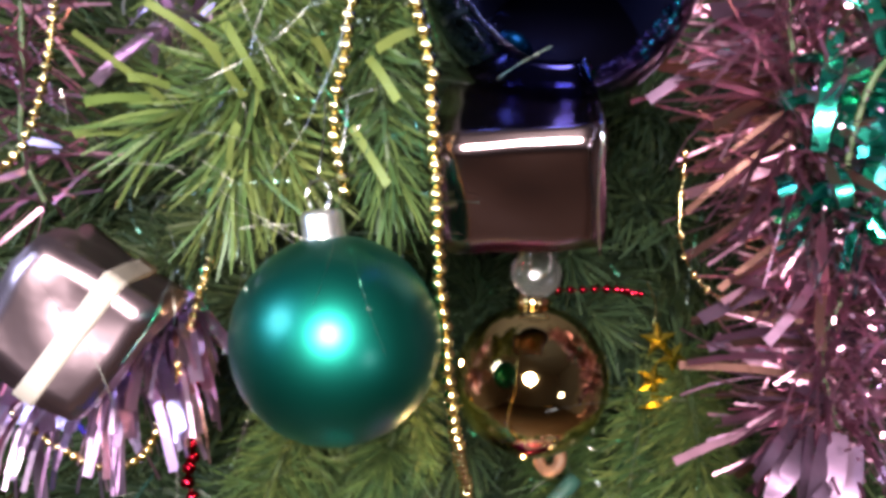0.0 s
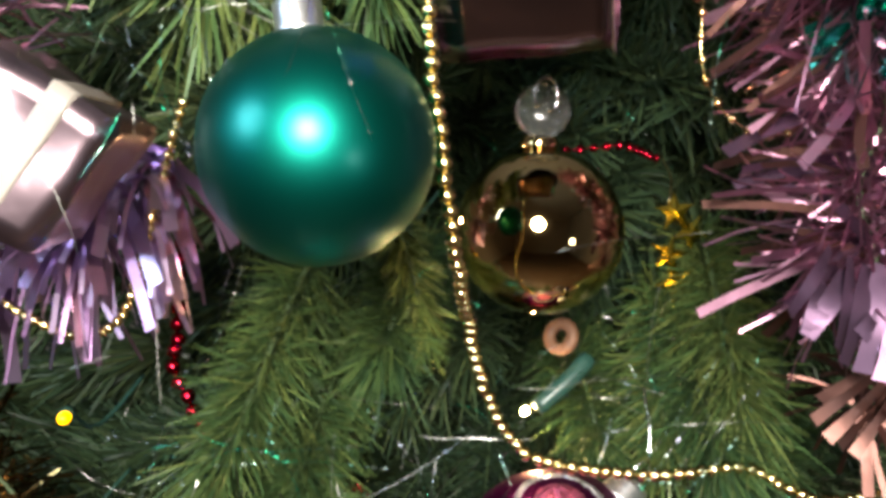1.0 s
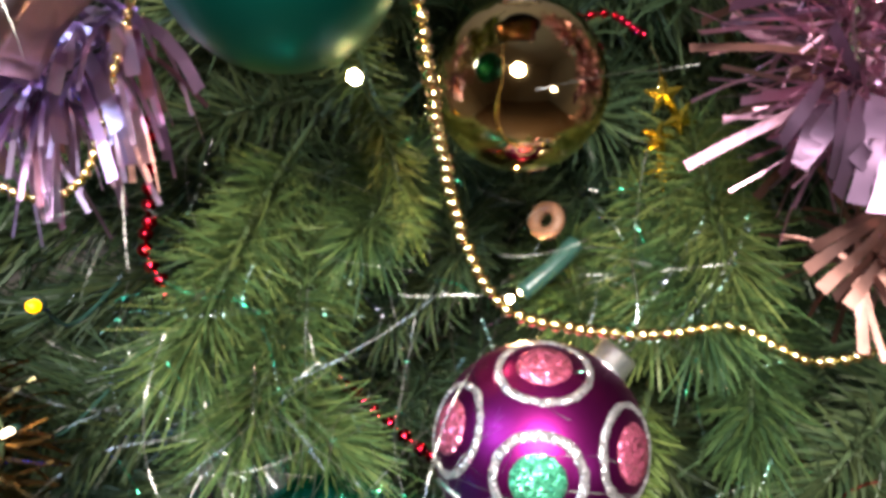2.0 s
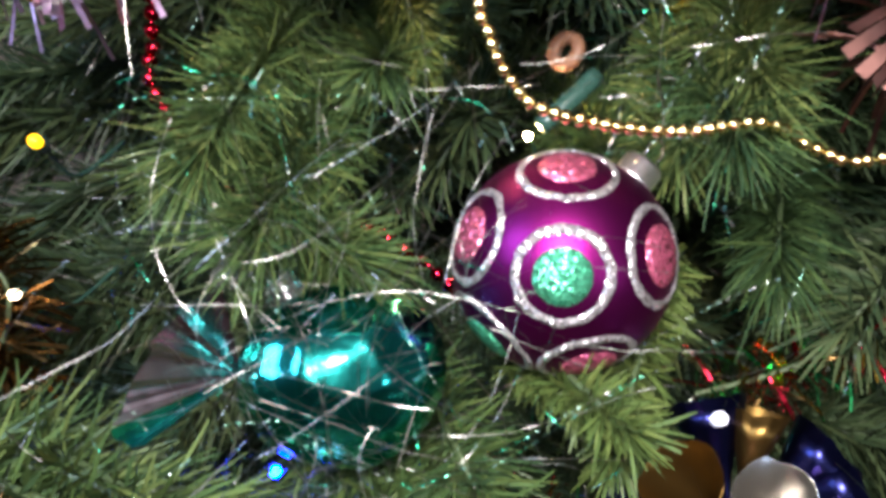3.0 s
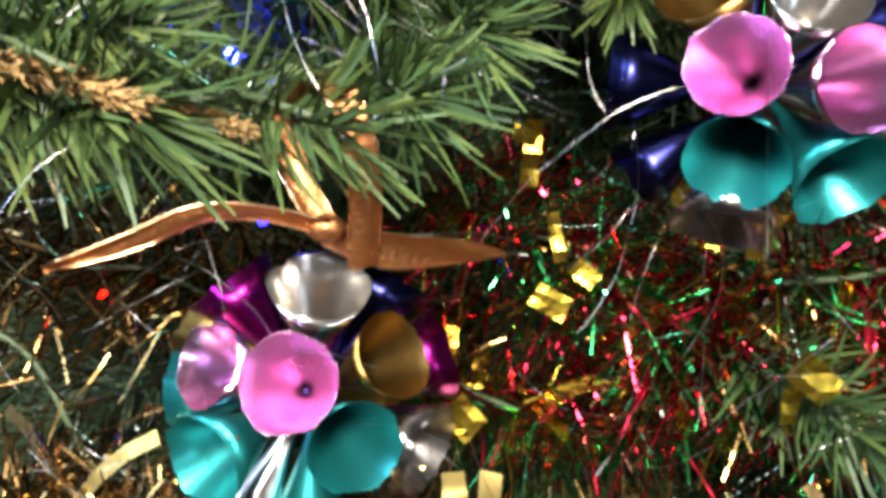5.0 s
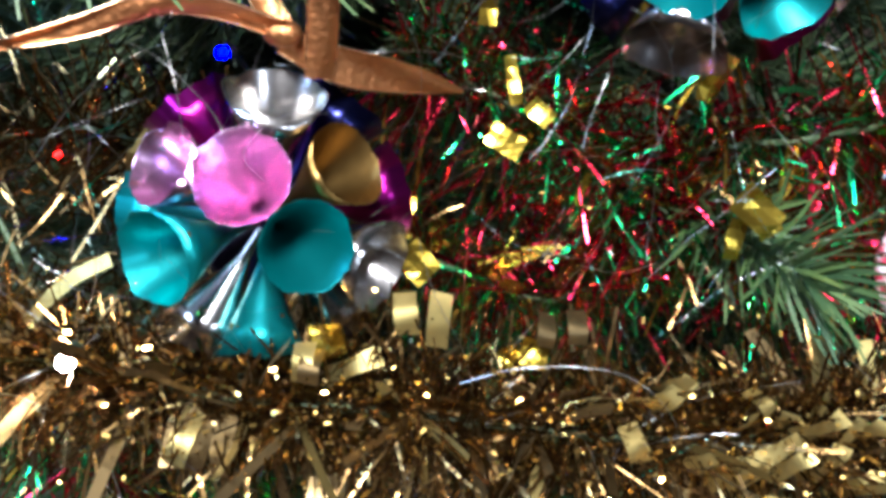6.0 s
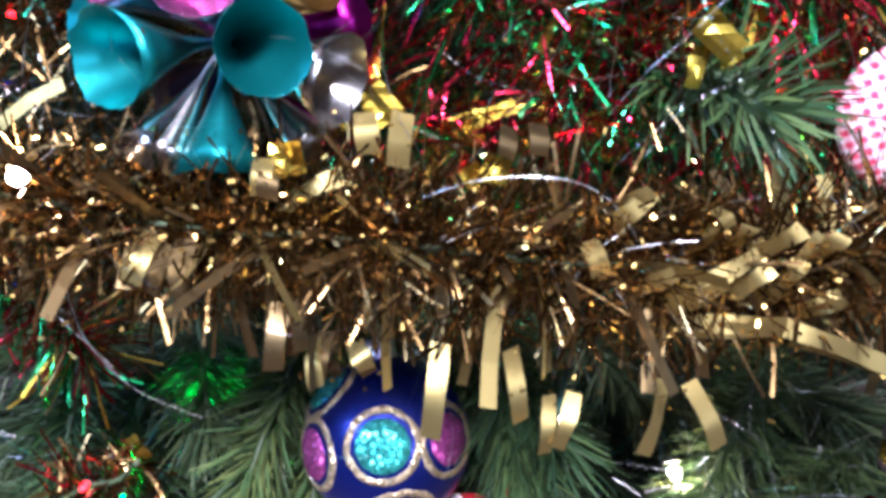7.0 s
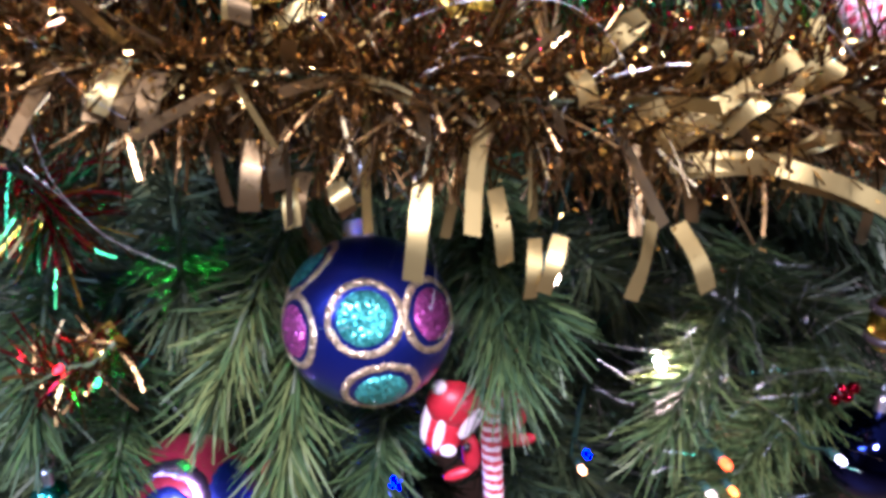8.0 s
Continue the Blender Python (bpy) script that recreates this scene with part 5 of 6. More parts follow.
fairy_light(Vector((-0.0916, 0.2870, 1.0002)), (0.3, -1, 0.1), (1.0, 0.8, 0.62), 250.0, "lit warm-white fairy light bulb inside gold tinsel", 0.0024)
fairy_light(Vector((0.0693, 0.3000, 0.9210)), (0, -1, -0.2), (1.0, 0.8, 0.45), 25.0, "lit warm-white fairy light bulb under gold tinsel", 0.0022)
fairy_light(Vector((-0.0280, 0.3800, 1.3461)), (0, -1, 0), (1.0, 0.66, 0.35), 700.0, "lit warm-white fairy light bulb behind the green bauble", 0.0024)
fairy_light(Vector((0.1914, 0.4200, 0.7716)), (0, -1, 0.2), (1.0, 0.06, 0.005), 14.0, "lit orange-red fairy light bulb in dark needles", 0.0022)
fairy_light(Vector((-0.0807, 0.4200, 0.8637)), (0.2, -1, 0.2), (0.0, 1.0, 0.03), 220.0, "lit green fairy light bulb deep in needles", 0.0022)
fairy_light(Vector((-0.0587, 0.3450, 1.0845)), (0, -1, 0), (0.004, 0.004, 1.0), 45.0, "lit blue fairy light bulb behind the bow", 0.002)
fairy_light(Vector((-0.1433, 0.4000, 1.0405)), (0, -1, 0), (1.0, 0.004, 0.001), 20.0, "lit red fairy light bulb in dark branches", 0.0012)
fairy_light(Vector((0.1680, 0.3720, 0.8030)), (0.1, -1, 0.1), (1.0, 0.1, 0.01), 4.0, "small lit orange-red fairy light bulb among low branches", 0.0022)
fairy_light(Vector((0.2210, 0.3720, 0.8050)), (0.1, -1, 0.1), (0.9, 0.92, 1.0), 2.5, "small lit cool white fairy light bulb among low branches", 0.0018)
fairy_light(Vector((0.1740, 0.3720, 0.7880)), (0.1, -1, 0.1), (1.0, 0.3, 0.03), 3.0, "small lit orange fairy light bulb among low branches", 0.0018)
fairy_light(Vector((0.1640, 0.3720, 0.7860)), (0.1, -1, 0.1), (1.0, 0.8, 0.6), 2.5, "small lit warm-white fairy light bulb among low branches", 0.002)
fairy_light(Vector((0.1250, 0.4500, 0.7560)), (0.1, -1, 0.1), (0.003, 0.01, 1.0), 30.0, "small lit blue fairy light bulb among low branches", 0.0018)
fairy_light(Vector((0.1230, 0.4500, 0.7460)), (0.1, -1, 0.1), (1.0, 0.45, 0.15), 8.0, "small lit orange fairy light bulb among low branches", 0.002)
fairy_light(Vector((-0.1070, 0.3720, 0.8400)), (0.1, -1, 0.1), (0.0, 1.0, 0.2), 6.0, "small lit green fairy light bulb among low branches", 0.0016)
fairy_light(Vector((-0.1220, 0.3720, 0.8460)), (0.1, -1, 0.1), (1.0, 0.02, 0.02), 5.0, "small lit red fairy light bulb among low branches", 0.0018)
fairy_light(Vector((-0.2120, 0.4400, 1.1880)), (0.1, -1, 0.1), (1.0, 0.75, 0.5), 10.0, "small lit warm-white fairy light bulb in dark branches", 0.0024)

# ---- small ornaments ----
STAR_AT = Vector((0.0983, 0.4550, 1.3266))
star = thing("star_ornament", STAR_AT, "small shiny gold plastic star figure among branches", "ornament")


def star_body(at, r, depth, points=5, turn=0.3):
    bm = bmesh.new()
    rim = []
    for k in range(points * 2):
        a = turn + math.pi * k / points
        q = r if k % 2 == 0 else r * 0.42
        rim.append(bm.verts.new(Vector(at) + Vector((math.cos(a) * q, 0, math.sin(a) * q))))
    front, back = bm.verts.new(Vector(at) + Vector((0, -depth, 0))), bm.verts.new(Vector(at) + Vector((0, depth, 0)))
    for a, b in zip(rim, rim[1:] + rim[:1]):
        bm.faces.new((a, b, front))
        bm.faces.new((b, a, back))
    return bm


for dx, dz, r, turn in ((0.001, 0.013, 0.0095, 0.4), (0.010, 0.003, 0.009, 1.0), (-0.002, -0.006, 0.0085, 0.1), (0.003, -0.02, 0.011, 0.75)):
    part("star", star_body(STAR_AT + Vector((dx, -0.02 + dx, dz)), r, 0.0035, 5, turn), YELLOW_STRIP, star, smooth=False)
part("loop", tube([STAR_AT + Vector((0.002, 0, 0.015)), STAR_AT + Vector((0.004, 0.004, 0.028)), STAR_AT + Vector((0.0, 0.012, 0.04))], 0.0005, 5), GOLD_BEAD, star, "gold thread")

WOOD_AT = Vector((0.0456, 0.4100, 1.2878))
peg = thing("wooden_ring", WOOD_AT, "small pale wooden ring on a dark green plug", "ornament")
bm = lathe([(0.0035, -0.002), (0.0075, -0.0025), (0.0085, 0), (0.0075, 0.0025), (0.0035, 0.002), (0.003, 0), (0.0035, -0.002)], WOOD_AT, (-0.55, -0.75, 0.35), 28, False)
part("ring", bm, WOOD, peg, "pale turned wood")
part("plug", tube([WOOD_AT + Vector((0.012, 0.002, -0.010)), WOOD_AT + Vector((0.002, -0.004, -0.019)), WOOD_AT + Vector((-0.012, -0.008, -0.030))], 0.0042, 10, 0.9), PLUG, peg, "dark green plastic plug")

GING_AT = Vector((0.1879, 0.3500, 1.0157))
heart = thing("fabric_ornament", GING_AT, "stuffed red and white gingham cotton ornament", "ornament")
part("body", ball(GING_AT, 0.0205, 0.12, (1.0, 0.6, 1.25), 40), COTTON, heart)
part("hanging_loop", tube([GING_AT + Vector((0, 0, 0.024)), GING_AT + Vector((0.003, 0.006, 0.035)), GING_AT + Vector((0, 0.016, 0.05))], 0.0008, 6), CLAY_RED, heart, "red cord")

BEE_AT = Vector((0.2176, 0.3520, 0.8808))
bee = thing("striped_ornament", BEE_AT, "small shiny yellow ornament with black bands", "ornament")
part("body", ball(BEE_AT, 0.0085, 0, (1, 1, 1.5), 28), YELLOW_STRIP, bee)
for k in (-0.006, 0.007):
    part("band", lathe([(0.0078, -0.0018), (0.0088, -0.0012), (0.0088, 0.0012), (0.0078, 0.0018)], BEE_AT + Vector((0, 0, k)), UP, 24, False), CLAY_BLACK, bee, "glossy black band")

BAND_AT = Vector((-0.0848, 0.4100, 0.7490))
band = thing("swirl_bauble", BAND_AT, "pink-red bauble with lilac and blue glossy swirls", "bauble", "baubles on the tree")
part("ball", ball(BAND_AT, 0.036, 0, (1, 1, 1), 48), satin("red_satin", (0.4, 0.03, 0.06), 0.3, 0.7), band)
part("swirl", cap_piece(BAND_AT, 0.036, Vector((-0.0943, -0.8275, 0.5534)), 0.42, 0.68, 0.0006, 0.02), foil("lilac_lacquer", (0.5, 0.32, 0.6), 0.25, 0.1, 0.1, 40.0, False), band, "lilac swirl")
part("swirl", cap_piece(BAND_AT, 0.036, Vector((-0.0637, -0.8673, 0.4938)), 0.0, 0.36, 0.0006, 0.02), BLUE_SATIN, band, "blue swirl")
part("swirl", cap_piece(BAND_AT, 0.036, Vector((0.8257, -0.3367, 0.4525)), 0.0, 0.5, 0.0006, 0.02), BLUE_SATIN, band, "blue swirl")
for px_at, mat, r, words in (
    (Vector((-0.1482, 0.4000, 0.7592)), TEAL_MIRROR, 0.010, "small shiny teal mirror ball"), (Vector((-0.1255, 0.4100, 0.7504)), CUP_NAVY, 0.011, "small shiny navy ball"),
    (Vector((-0.0390, 0.4200, 0.7626)), CLAY_RED, 0.011, "small dark red glossy ball"), (Vector((0.0206, 0.4400, 0.7330)), NAVY_GLASS, 0.014, "small shiny navy mirror ball"),
    (Vector((0.2739, 0.4300, 0.7711)), NAVY_GLASS, 0.026, "dark navy mirror ball in shade"),
):
    s = thing("small_bauble", px_at, words, "bauble", "small baubles")
    part("ball", ball(px_at, r, 0.02, (1, 1, 1), 32), mat, s)
    ball_cap(s, px_at, r, UP, SILVER, SILVER, 0.003)
berries = thing("berry_cluster", Vector((0.2356, 0.4000, 0.8249)), "cluster of shiny dark red berries", "berries")
for k in range(4):
    part("berry", ball(Vector((0.2356, 0.4000, 0.8249)) + Vector(((k % 2) * 0.007 - 0.003, 0.002 * k, (k // 2) * -0.007)), 0.0032, 0, (1, 1, 1), 16), RED_BEAD, berries)

# candy cane and the clay figurine tied to it
CANE = [Vector((0.0631, 0.3900, 0.8149)), Vector((0.0647, 0.3900, 0.7951)), Vector((0.0670, 0.3900, 0.7698)), Vector((0.0695, 0.3900, 0.7434))]
cane = thing("candy_cane", CANE[-1], "red and white striped candy cane ornament", "candy cane")
cane_line = along([Vector(CANE[0]) + Vector((0.016, 0.004, 0.006)), Vector(CANE[0]) + Vector((0.010, 0.002, 0.013)), Vector(CANE[0]) + Vector((0.003, 0, 0.009)), *CANE], 0.0009)
bm = bmesh.new()
rings = []
for i, p in enumerate(cane_line):
    d = (cane_line[min(i + 1, len(cane_line) - 1)] - cane_line[max(i - 1, 0)]).normalized()
    s = (Vector((0, -1, 0)) - d * d.dot(Vector((0, -1, 0)))).normalized()
    w = d.cross(s)
    rr = 0.0047 * (1 + 0.05 * abs(math.sin(i * 0.5)))
    rings.append([bm.verts.new(p + (s * math.cos(a) + w * math.sin(a)) * rr) for a in np.linspace(0, 2 * math.pi, 16, endpoint=False)])
for i, (a, b) in enumerate(zip(rings, rings[1:])):
    for k in range(16):
        f = bm.faces.new((a[k], a[(k + 1) % 16], b[(k + 1) % 16], b[k]))
        f.material_index = int(((i * 0.0009 / 0.0052) + k / 16) % 1 > 0.55)
bm.faces.new(rings[0][::-1])
bm.faces.new(rings[-1])
part("cane", bm, [CLAY_WHITE, CLAY_RED], cane)

FIG_AT = Vector((0.0468, 0.3920, 0.8120))


def clay(blobs):
    """A figurine modelled from rounded lumps: (place, radius, stretch, tilt, paint)."""
    whole = bmesh.new()
    for at, r, stretch, tilt, slot in blobs:
        lump = bmesh.new()
        bmesh.ops.create_uvsphere(lump, u_segments=20, v_segments=12, radius=r)
        bmesh.ops.transform(lump, matrix=Matrix.Translation(FIG_AT + Vector(at)) @ pose(0, 0, 0, 0, tilt, 0) @ Matrix.Diagonal((*stretch, 1)), verts=lump.verts)
        for f in lump.faces:
            f.material_index = slot
        me = bpy.data.meshes.new("lump")
        lump.to_mesh(me)
        lump.free()
        whole.from_mesh(me)
        bpy.data.meshes.remove(me)
    return whole


fig = part("figurine", clay([
    ((-0.001, 0, 0.0075), 0.0118, (1.1, 0.8, 0.95), 10, 0), ((-0.008, -0.003, 0.0176), 0.0036, (1, 1, 1), 0, 1),
    ((-0.0135, -0.001, -0.003), 0.0034, (0.75, 0.9, 3.2), 4, 1), ((-0.005, 0, -0.007), 0.0096, (1.0, 0.75, 1.35), 8, 0),
    ((-0.0075, -0.0068, -0.005), 0.0032, (0.8, 0.55, 2.8), 10, 1), ((-0.003, -0.0075, -0.013), 0.0036, (1.1, 0.5, 0.9), 0, 1),
    ((0.0068, -0.0075, 0.0015), 0.0036, (0.9, 0.6, 2.6), 32, 1), ((0.0058, -0.005, -0.0124), 0.0021, (1, 1, 1), 0, 2),
    ((0.0085, 0.001, -0.019), 0.0052, (0.9, 0.7, 2.0), -8, 0), ((0.003, 0.001, -0.031), 0.0036, (2.2, 0.8, 0.8), -22, 0),
    ((0.022, 0.004, -0.012), 0.0065, (1.3, 0.6, 1.0), 0, 0), ((0.032, 0.004, -0.014), 0.0034, (2.4, 0.8, 0.9), -10, 0), ((0.031, 0.004, -0.002), 0.003, (1.0, 0.8, 2.2), 12, 0),
]), [CLAY_RED, CLAY_WHITE, CLAY_BLACK])
tagged(fig, "red and white clay figurine in a pompom cap", "figurine")
rib = thing("red_ribbon", Vector((0.0674, 0.4050, 0.8199)), "thin red ribbon tying the candy cane to the branch", "ribbon")
ribbon_pts = [Vector(CANE[0]) + Vector((0.004, 0.002, 0.012)), Vector((0.0632, 0.4050, 0.8229)), Vector((0.0671, 0.4100, 0.8354)), Vector((0.0758, 0.4150, 0.8361)), Vector((0.0751, 0.4100, 0.8141))]
part("ribbon", tube(ribbon_pts, 0.0018, 6), CLAY_RED, rib)

# ---- silver and iridescent threads ----


def strand(points, width, label="thin iridescent silver thread draped over needles"):
    """A flat twisted metallic thread."""
    pts = along(points, 0.0010)
    verts, faces, spin = [], [], 0.0
    for i, p in enumerate(pts):
        d = (pts[min(i + 1, len(pts) - 1)] - pts[max(i - 1, 0)]).normalized()
        u = d.orthogonal().normalized()
        spin += random.uniform(0.3, 1.9)
        s = u * math.cos(spin) + d.cross(u) * math.sin(spin)
        verts += [p - s * width * 0.15, p + s * width * 0.15]
        if i:
            faces.append((2 * i - 2, 2 * i - 1, 2 * i + 1, 2 * i))
    ob = sheet("tinsel_thread", verts, faces, STRAND)
    return tagged(ob, label, "tinsel thread", "tinsel threads")


strand([Vector((-0.0102, 0.2860, 1.1603)), Vector((0.0127, 0.2870, 1.1697)), Vector((0.0335, 0.2880, 1.1811)), Vector((0.0504, 0.2920, 1.1882)), Vector((0.0783, 0.3050, 1.1951)), Vector((0.1047, 0.3200, 1.2023))], 0.0014)
strand([Vector((0.0053, 0.2900, 1.1614)), Vector((0.0197, 0.2900, 1.1691)), Vector((0.0395, 0.2920, 1.1812)), Vector((0.0523, 0.2950, 1.1870))], 0.0011)
strand([Vector((-0.0102, 0.2860, 1.1603)), Vector((-0.0285, 0.2870, 1.1683)), Vector((-0.0491, 0.2880, 1.1764))], 0.0012)
strand([Vector((-0.0672, 0.2900, 1.1565)), Vector((-0.0491, 0.2880, 1.1764)), Vector((-0.0627, 0.2920, 1.1791))], 0.0009)
strand([Vector((-0.0676, 0.2830, 1.1410)), Vector((-0.0476, 0.2820, 1.1290)), Vector((-0.0366, 0.2880, 1.1376)), Vector((-0.0287, 0.3000, 1.1337))], 0.0012)
strand([Vector((0.0179, 0.3000, 1.1268)), Vector((0.0390, 0.3020, 1.1169))], 0.0013)
strand([Vector((0.0148, 0.3000, 1.1236)), Vector((0.0320, 0.3030, 1.1265)), Vector((0.0477, 0.3100, 1.1261))], 0.0011)
strand([Vector((0.0042, 0.3000, 1.1366)), Vector((0.0195, 0.3000, 1.1252)), Vector((0.0293, 0.3100, 1.0971)), Vector((0.0386, 0.3200, 1.0735))], 0.0008)
strand([Vector((0.0657, 0.3350, 1.2572)), Vector((0.0803, 0.3350, 1.2781)), Vector((0.0941, 0.3400, 1.2977)), Vector((0.0976, 0.3500, 1.3129))], 0.0009)
strand([Vector((0.0786, 0.3350, 1.2569)), Vector((0.0992, 0.3380, 1.2774)), Vector((0.1093, 0.3450, 1.2973))], 0.0009)
strand([Vector((0.0631, 0.3300, 1.2533)), Vector((0.0775, 0.3300, 1.2539)), Vector((0.0951, 0.3350, 1.2434))], 0.0012)
strand([Vector((-0.0713, 0.3000, 1.2718)), Vector((-0.0634, 0.2980, 1.2767)), Vector((-0.0519, 0.2980, 1.2755)), Vector((-0.0449, 0.3000, 1.2636)), Vector((-0.0438, 0.3100, 1.2395)), Vector((-0.0453, 0.3180, 1.2156))], 0.0009)
strand([Vector((-0.1227, 0.3400, 1.2670)), Vector((-0.0983, 0.3300, 1.2670)), Vector((-0.0610, 0.3150, 1.2701)), Vector((-0.0284, 0.3300, 1.2669))], 0.0009)
strand([Vector((-0.0920, 0.3150, 1.2648)), Vector((-0.0783, 0.3100, 1.2527)), Vector((-0.0631, 0.3120, 1.2250)), Vector((-0.0514, 0.3050, 1.2088)), Vector((-0.0333, 0.3000, 1.1997))], 0.0009)
strand([Vector((-0.1175, 0.3600, 1.2707)), Vector((-0.1007, 0.3580, 1.2848)), Vector((-0.0879, 0.3600, 1.2986)), Vector((-0.0790, 0.3650, 1.3248))], 0.0008)
strand([Vector((-0.1072, 0.3300, 1.2530)), Vector((-0.1067, 0.3300, 1.2366)), Vector((-0.1052, 0.3320, 1.2263)), Vector((-0.1180, 0.3400, 1.2061))], 0.0011)
strand([Vector((-0.1031, 0.3300, 1.2671)), Vector((-0.0999, 0.3300, 1.2480)), Vector((-0.0976, 0.3300, 1.2286))], 0.0009)
strand([Vector((-0.0296, 0.3400, 1.2775)), Vector((-0.0143, 0.3350, 1.2622)), Vector((-0.0073, 0.3350, 1.2468))], 0.0010)
strand([Vector((-0.0290, 0.3100, 1.2186)), Vector((-0.0143, 0.3100, 1.2120)), Vector((0.0038, 0.3150, 1.2086))], 0.0009)
strand([Vector((0.0601, 0.3250, 1.1868)), Vector((0.0813, 0.3300, 1.1943)), Vector((0.1136, 0.3450, 1.2046))], 0.0008)
strand([Vector((0.1084, 0.3400, 1.1903)), Vector((0.1163, 0.3420, 1.2094)), Vector((0.1246, 0.3500, 1.2212))], 0.0008)
strand([Vector((0.1258, 0.3300, 1.1702)), Vector((0.1329, 0.3350, 1.1878)), Vector((0.1441, 0.3450, 1.2021))], 0.0009)
strand([Vector((0.0916, 0.3500, 1.2359)), Vector((0.0933, 0.3490, 1.2241)), Vector((0.0960, 0.3500, 1.2116))], 0.0010)
strand([Vector((-0.1104, 0.2850, 1.1012)), Vector((-0.0949, 0.2840, 1.1026)), Vector((-0.0780, 0.2850, 1.1073))], 0.0011)
strand([Vector((-0.1113, 0.2900, 1.1150)), Vector((-0.0927, 0.2880, 1.1006)), Vector((-0.0886, 0.2900, 1.0803)), Vector((-0.0868, 0.2950, 1.0608))], 0.0009)
strand([Vector((-0.1075, 0.3000, 1.0312)), Vector((-0.0918, 0.2980, 1.0162))], 0.0010)
strand([Vector((-0.0892, 0.3000, 1.0342)), Vector((-0.0862, 0.2980, 1.0231)), Vector((-0.0902, 0.2970, 1.0080))], 0.0010)
strand([Vector((-0.0876, 0.3000, 1.0502)), Vector((-0.0817, 0.2980, 1.0363)), Vector((-0.0772, 0.2970, 1.0185))], 0.0009)
strand([Vector((0.0741, 0.2880, 0.9675)), Vector((0.0954, 0.2900, 0.9782)), Vector((0.1235, 0.2850, 0.9785)), Vector((0.1479, 0.2850, 0.9966))], 0.0010)
strand([Vector((0.0795, 0.3050, 1.0040)), Vector((0.0981, 0.3000, 1.0231)), Vector((0.1182, 0.3000, 1.0337)), Vector((0.1512, 0.3100, 1.0498))], 0.0011)
strand([Vector((0.0585, 0.3150, 1.0277)), Vector((0.0707, 0.3050, 1.0055)), Vector((0.0804, 0.3000, 0.9911))], 0.0011)
strand([Vector((0.1009, 0.3200, 1.0659)), Vector((0.1051, 0.3100, 1.0468)), Vector((0.1238, 0.3050, 1.0194)), Vector((0.1323, 0.3000, 0.9945))], 0.0008)
strand([Vector((0.0234, 0.3300, 1.0370)), Vector((0.0381, 0.3250, 1.0272)), Vector((0.0610, 0.3300, 1.0215))], 0.0011)
strand([Vector((0.0090, 0.3000, 1.0085)), Vector((0.0060, 0.2950, 1.0028)), Vector((0.0112, 0.2930, 0.9932)), Vector((0.0182, 0.2900, 0.9821))], 0.0008)
strand([Vector((0.0261, 0.2850, 0.9551)), Vector((0.0307, 0.2850, 0.9651)), Vector((0.0281, 0.2900, 0.9785))], 0.0009)
strand([Vector((0.0254, 0.2850, 0.9534)), Vector((0.0172, 0.3350, 0.9065))], 0.0003)
strand([Vector((0.0470, 0.2850, 0.9597)), Vector((0.0707, 0.2850, 0.9669)), Vector((0.0897, 0.2880, 0.9780)), Vector((0.1088, 0.2900, 0.9854))], 0.0010)
strand([Vector((0.1176, 0.3900, 0.8318)), Vector((0.1421, 0.3850, 0.8349)), Vector((0.1701, 0.3850, 0.8396)), Vector((0.2005, 0.3800, 0.8469))], 0.0010)
strand([Vector((0.1841, 0.3700, 0.8862)), Vector((0.1853, 0.3700, 0.8654)), Vector((0.1905, 0.3700, 0.8492))], 0.0009)
strand([Vector((-0.0673, 0.2550, 1.4102)), Vector((-0.0503, 0.2500, 1.3892)), Vector((-0.0519, 0.2500, 1.3663))], 0.0005)
strand([Vector((-0.0426, 0.2500, 1.3939)), Vector((-0.0482, 0.2480, 1.3789)), Vector((-0.0505, 0.2480, 1.3667))], 0.0005)
strand([Vector((-0.0851, 0.2600, 1.4148)), Vector((-0.0828, 0.2580, 1.3991)), Vector((-0.0675, 0.2550, 1.3839)), Vector((-0.0550, 0.2500, 1.3648))], 0.0006)
strand([Vector((-0.0627, 0.2550, 1.3964)), Vector((-0.0618, 0.2520, 1.3812)), Vector((-0.0542, 0.2500, 1.3648))], 0.0006)
strand([Vector((-0.0191, 0.2360, 1.3951)), Vector((-0.0147, 0.2350, 1.3812)), Vector((-0.0100, 0.2380, 1.3673))], 0.0005)
strand([Vector((-0.1101, 0.3000, 1.4234)), Vector((-0.0926, 0.2900, 1.4317)), Vector((-0.0576, 0.2700, 1.4381)), Vector((-0.0346, 0.2700, 1.4350))], 0.0008)
strand([Vector((-0.0879, 0.2700, 1.4069)), Vector((-0.0699, 0.2620, 1.4079)), Vector((-0.0531, 0.2600, 1.4112)), Vector((-0.0393, 0.2620, 1.4121))], 0.0009)
strand([Vector((-0.0280, 0.2700, 1.4157)), Vector((-0.0109, 0.2620, 1.4249)), Vector((-0.0014, 0.2600, 1.4256))], 0.0007)
strand([Vector((0.0815, 0.3100, 1.3730)), Vector((0.0824, 0.3080, 1.3901)), Vector((0.0848, 0.3050, 1.4051))], 0.0008)
strand([Vector((0.0637, 0.3600, 1.3818)), Vector((0.0728, 0.3600, 1.3708)), Vector((0.0829, 0.3650, 1.3590))], 0.0007)
strand([Vector((-0.0518, 0.3000, 1.4672)), Vector((-0.0388, 0.2900, 1.4581)), Vector((-0.0212, 0.2900, 1.4632))], 0.0010)

